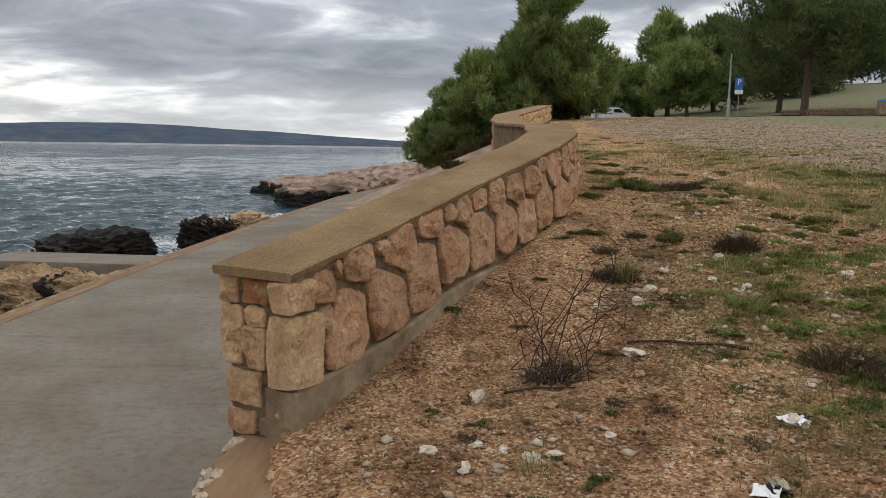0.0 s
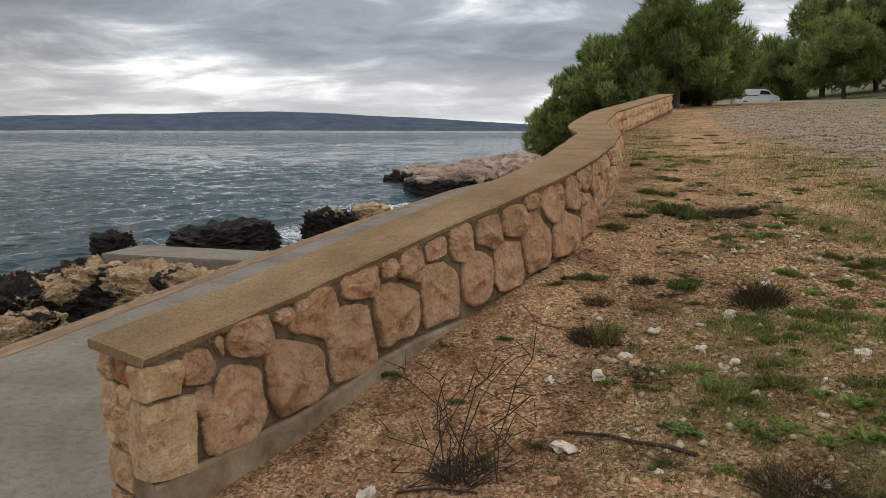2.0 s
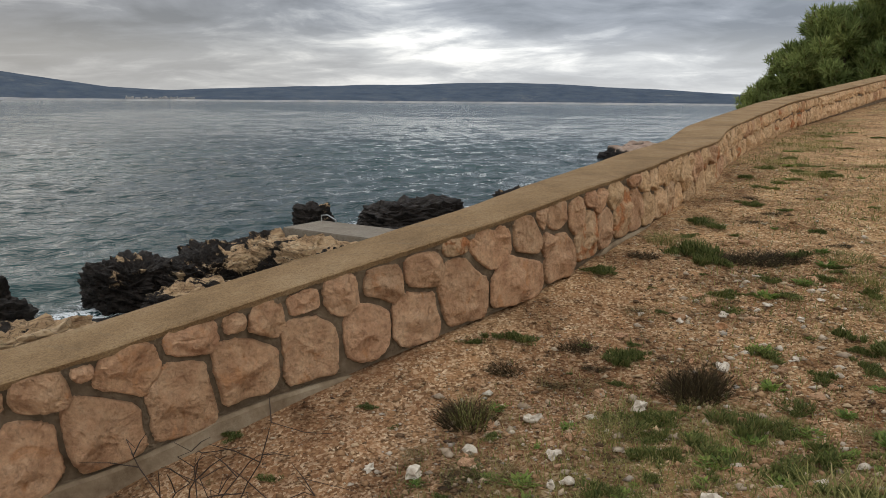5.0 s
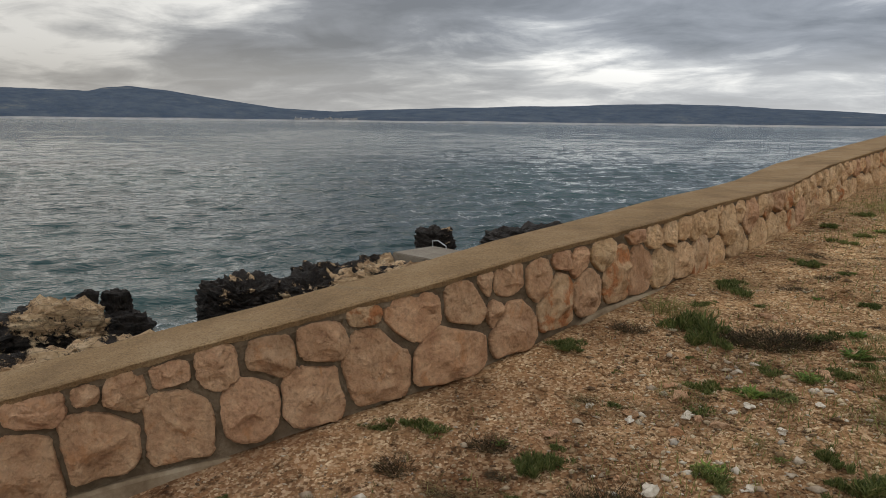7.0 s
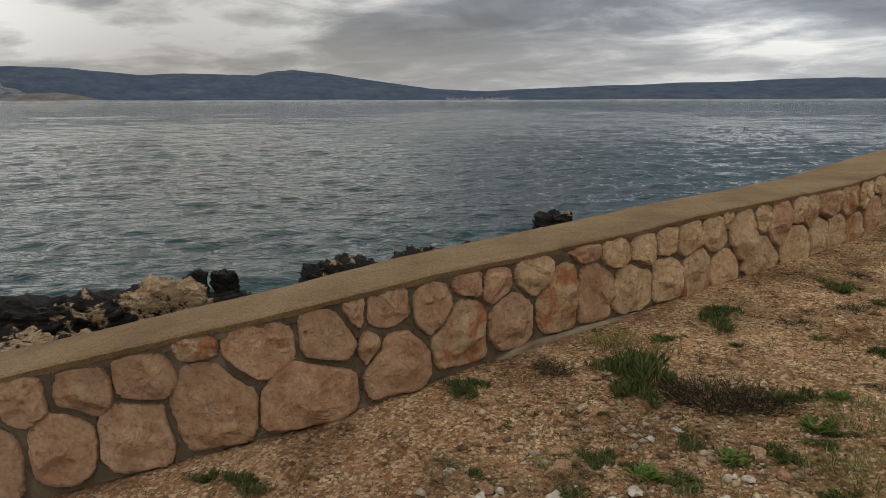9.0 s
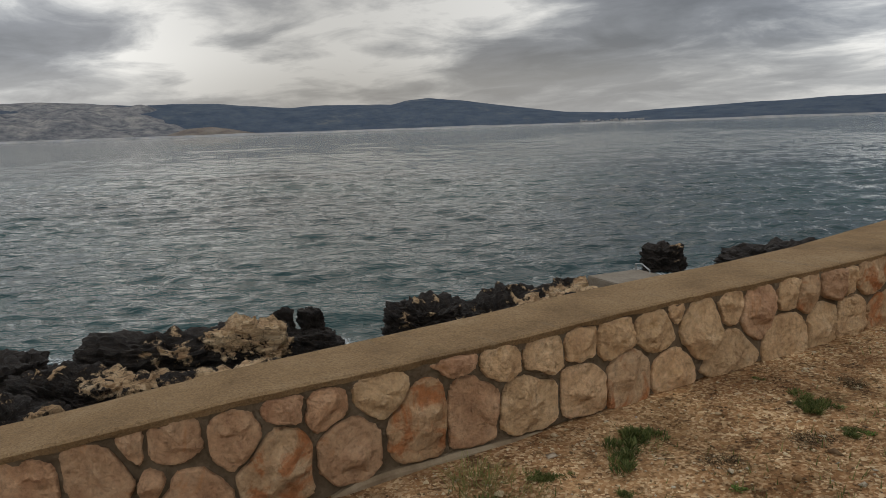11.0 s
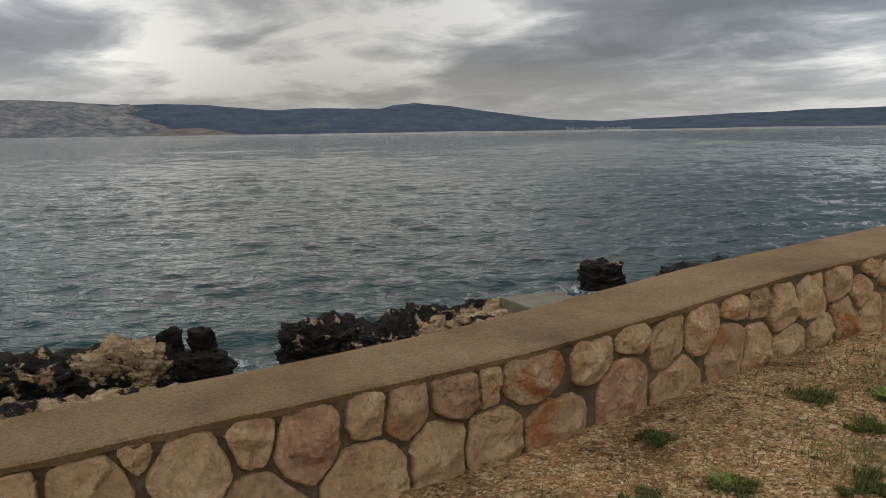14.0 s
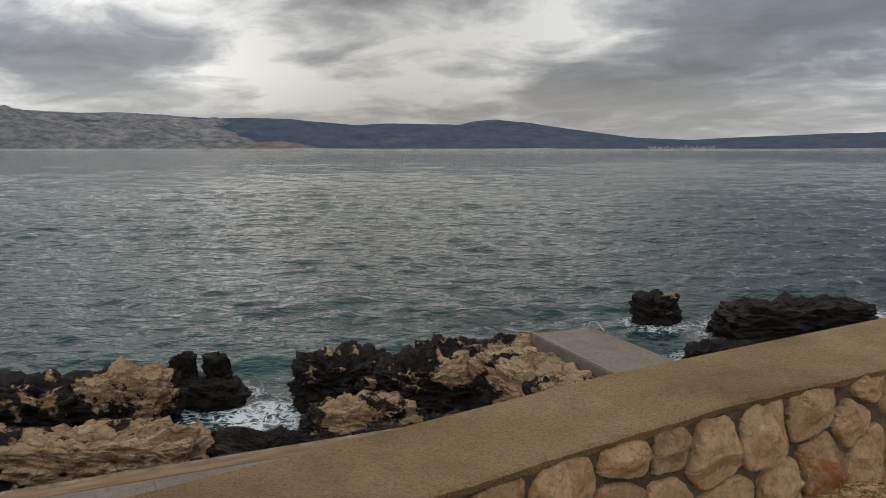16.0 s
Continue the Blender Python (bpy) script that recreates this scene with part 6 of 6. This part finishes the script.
# ---- the parking place ----
def build_van(x, y, turn_z):
    z = top_z(x, y)
    van = empty("delivery_van", (x, y, z), "white delivery van parked beyond the gravel crest", "van", turn_z=turn_z)
    side = [(-2.15, 0.35), (-2.2, 0.9), (-2.12, 1.72), (-1.95, 1.86), (0.55, 1.86), (0.95, 1.74), (1.55, 1.22), (2.1, 1.05), (2.25, 0.75), (2.25, 0.35)]
    bm = bmesh.new()
    for w in (-0.86, 0.86):
        bm.faces.new([bm.verts.new((px, w * (0.93 if pz > 1.3 else 1.0), pz)) for px, pz in side])
    f0, f1 = bm.faces[:] if bm.faces.ensure_lookup_table() is None else (None, None)
    a, b = list(f0.verts), list(f1.verts)
    for i in range(len(a)):
        j = (i + 1) % len(a)
        bm.faces.new((a[i], a[j], b[j], b[i]))
    bmesh.ops.recalc_face_normals(bm, faces=bm.faces[:])
    bmesh.ops.bevel(bm, geom=bm.edges[:], offset=0.05, segments=2, affect="EDGES")
    body = part("body", bm, M_VAN, van, "white painted van body")
    for w in (-1, 1):
        vs = [(0.15, w * 0.845, 1.28), (1.38, w * 0.865, 1.25), (0.92, w * 0.815, 1.66), (0.2, w * 0.81, 1.70)]
        vs += [(p[0], p[1] + w * 0.02, p[2]) for p in vs]
        part("side_window", mesh_of("side_window", vs, [(0, 1, 2, 3), (7, 6, 5, 4), (0, 4, 5, 1), (1, 5, 6, 2), (2, 6, 7, 3), (3, 7, 4, 0)]), M_GLASS, van, "dark tinted side window")
        rail = part("side_moulding", box(2.0, 0.03, 0.06, (-1.0, w * 0.86, 1.15), 0.01), M_TYRE, van, "black side moulding")
        for wx in (-1.35, 1.4):
            bm = bmesh.new()
            bmesh.ops.create_cone(bm, cap_ends=True, segments=20, radius1=0.31, radius2=0.31, depth=0.2, matrix=pose(wx, w * 0.78, 0.31, 90, 0, 0))
            bmesh.ops.bevel(bm, geom=bm.edges[:], offset=0.02, segments=1, affect="EDGES")
            tyre = part("wheel", bm, M_TYRE, van, "black tyre")
            bm = bmesh.new()
            bmesh.ops.create_cone(bm, cap_ends=True, segments=14, radius1=0.19, radius2=0.17, depth=0.05, matrix=pose(wx, w * 0.875, 0.31, 90, 0, 0))
            part("rim", bm, M_STEEL, tyre, "grey steel rim")
    for w in (-0.72, 0.72):
        part("tail_light", box(0.04, 0.12, 0.42, (-2.2, w, 1.15), 0.01), mat_plain("red_lens", (0.35, 0.02, 0.02), 0.1, 5, 0.3), van, "red tail light")
    part("antenna", mesh_of("antenna", *tube([(-0.2, 0.2, 1.85), (-0.25, 0.2, 2.6)], [0.02, 0.012], 5)), M_TYRE, van, "thin roof antenna")


build_van(19.8, 93.5, 0.0)


def text_mesh(words, size, depth=0.004):
    cu = bpy.data.curves.new("lettering", "FONT")
    cu.body, cu.size, cu.extrude, cu.align_x, cu.align_y = words, size, depth, "CENTER", "CENTER"
    tmp = bpy.data.objects.new("lettering", cu)
    me = bpy.data.meshes.new_from_object(tmp)
    bpy.data.objects.remove(tmp)
    return me


def build_sign(x, y, turn_z):
    z = top_z(x, y)
    s = empty("parking_sign", (x, y, z), "blue parking sign with white plate on a steel post", "sign", turn_z=turn_z)
    part("post", mesh_of("post", *tube([(0, 0, -0.2), (0, 0, 2.9)], [0.035, 0.035], 8)), M_STEEL, s, "grey steel post")
    plate = part("blue_plate", box(0.62, 0.03, 0.95, (0, -0.05, 2.75), 0.01), M_BLUE, s, "blue enamel plate")
    p = part("letter", text_mesh("P", 0.62), M_WHITE, plate, "white letter P")
    p.matrix_local = pose(0, -0.072, 2.85, 90, 0, 0)
    part("white_plate", box(0.62, 0.03, 0.36, (0, -0.05, 2.07), 0.01), M_WHITE, s, "white supplementary plate")


build_sign(24.2, 65.0, -20)


def build_pole(x, y, h, label):
    z = top_z(x, y)
    p = empty("street_pole", (x, y, z), label, "pole")
    part("shaft", mesh_of("shaft", *tube([(0, 0, -0.2), (0, 0, h * 0.3), (0, 0, h)], [0.11, 0.085, 0.06], 10)), M_STEEL, p)
    part("sleeve", mesh_of("sleeve", *tube([(0, 0, -0.1), (0, 0, 1.6)], [0.15, 0.14], 10)), M_STEEL, p, "thicker lower sleeve")


build_pole(23.5, 65.2, 5.2, "grey galvanised lamp pole beside the parking sign")
build_pole(9.8, 50.5, 2.2, "thin grey post at the edge of the car park")
build_pole(46.5, 73.0, 5.5, "grey galvanised lamp pole on the lawn")


def build_bin(x, y):
    z = top_z(x, y)
    b = empty("litter_bin", (x, y, z), "round concrete litter bin with a blue rim", "bin")
    bm = bmesh.new()
    bmesh.ops.create_cone(bm, cap_ends=True, segments=22, radius1=0.40, radius2=0.44, depth=0.95, matrix=Matrix.Translation((0, 0, 0.42)))
    part("drum", bm, M_FOOTING, b, "grey concrete drum")
    bm = bmesh.new()
    bmesh.ops.create_cone(bm, cap_ends=True, segments=22, radius1=0.45, radius2=0.42, depth=0.16, matrix=Matrix.Translation((0, 0, 0.97)))
    part("rim", bm, M_BLUE, b, "blue painted rim")


build_bin(31.2, 56.0)


def build_board(x, y, w, label):
    z = top_z(x, y)
    b = empty("notice_board", (x, y, z), label, "board", turn_z=-25)
    for px in (-w * 0.4, w * 0.4):
        part("post", mesh_of("post", *tube([(px, 0, -0.2), (px, 0, 2.4)], [0.05, 0.05], 8)), M_STEEL, b)
    panel = part("panel", box(w, 0.06, 1.1, (0, -0.06, 2.0), 0.02), M_WHITE, b, "pale panel")
    for k in range(3):
        part("print_bar", box(w * 0.7, 0.01, 0.08, (0, -0.096, 2.25 - 0.25 * k), 0.0), M_STEEL, panel)


build_board(44.5, 76.0, 1.9, "pale notice board standing on the lawn")
build_board(45.5, 68.0, 2.2, "pale notice board standing on the lawn")


def low_stone_wall():
    w = new("wall_lawn")
    tagged(w, "low dry grey stone wall edging the lawn", "wall", kind="structure")
    rng = np.random.default_rng(14)
    for k in range(60):
        u = k / 60
        x, y = 27.5 + 9.5 * u, 64.0 - 9.0 * u
        for row in range(2):
            me = stone_mesh(rng, rng.uniform(0.22, 0.32), 0.24, 0.12)
            ob = part("stone", me, M_MORTAR, w)
            m = Matrix((Vector((0.726, -0.688, 0)), Vector((-0.688, -0.726, 0)), Vector((0, 0, 1)))).transposed().to_4x4()
            m.translation = Vector((x, y, top_z(x, y) + 0.12 + 0.24 * row))
            ob.matrix_world = m
    pts = [(27.5 + 9.5 * u, 64.0 - 9.0 * u) for u in np.linspace(0, 1, 12)]
    vs, fs = [], []
    for x, y in pts:
        for dx, dy, dz in ((0, 0, -0.2), (0.25, 0.25, -0.2), (0.25, 0.25, 0.46), (0, 0, 0.46)):
            vs.append((x + dx, y + dy, top_z(x, y) + dz))
    for i in range(len(pts) - 1):
        for k in range(4):
            q = (k + 1) % 4
            fs.append((i * 4 + k, i * 4 + q, i * 4 + 4 + q, i * 4 + 4 + k))
    part("core", mesh_of("core", vs, fs), M_MORTAR, w)


low_stone_wall()


def build_road():
    """A strip of asphalt at the crest between the gravel and the lawn."""
    vs, fs = [], []
    us = np.linspace(0, 1, 24)
    for u in us:
        x, y = 21.0 + 22 * u, 60.0 - 8 * u
        for k in np.linspace(-1.6, 1.6, 6):
            px, py = x + 0.33 * k, y + 0.94 * k
            vs.append((px, py, top_z(px, py) + 0.05))
    for i in range(len(us) - 1):
        for k in range(5):
            fs.append((i * 6 + k, i * 6 + k + 1, i * 6 + 7 + k, i * 6 + 6 + k))
    r = part("road", mesh_of("road", vs, [f[::-1] for f in fs]), M_ASPHALT)
    tagged(r, "narrow grey asphalt access road along the lawn", "road", kind="structure")


build_road()
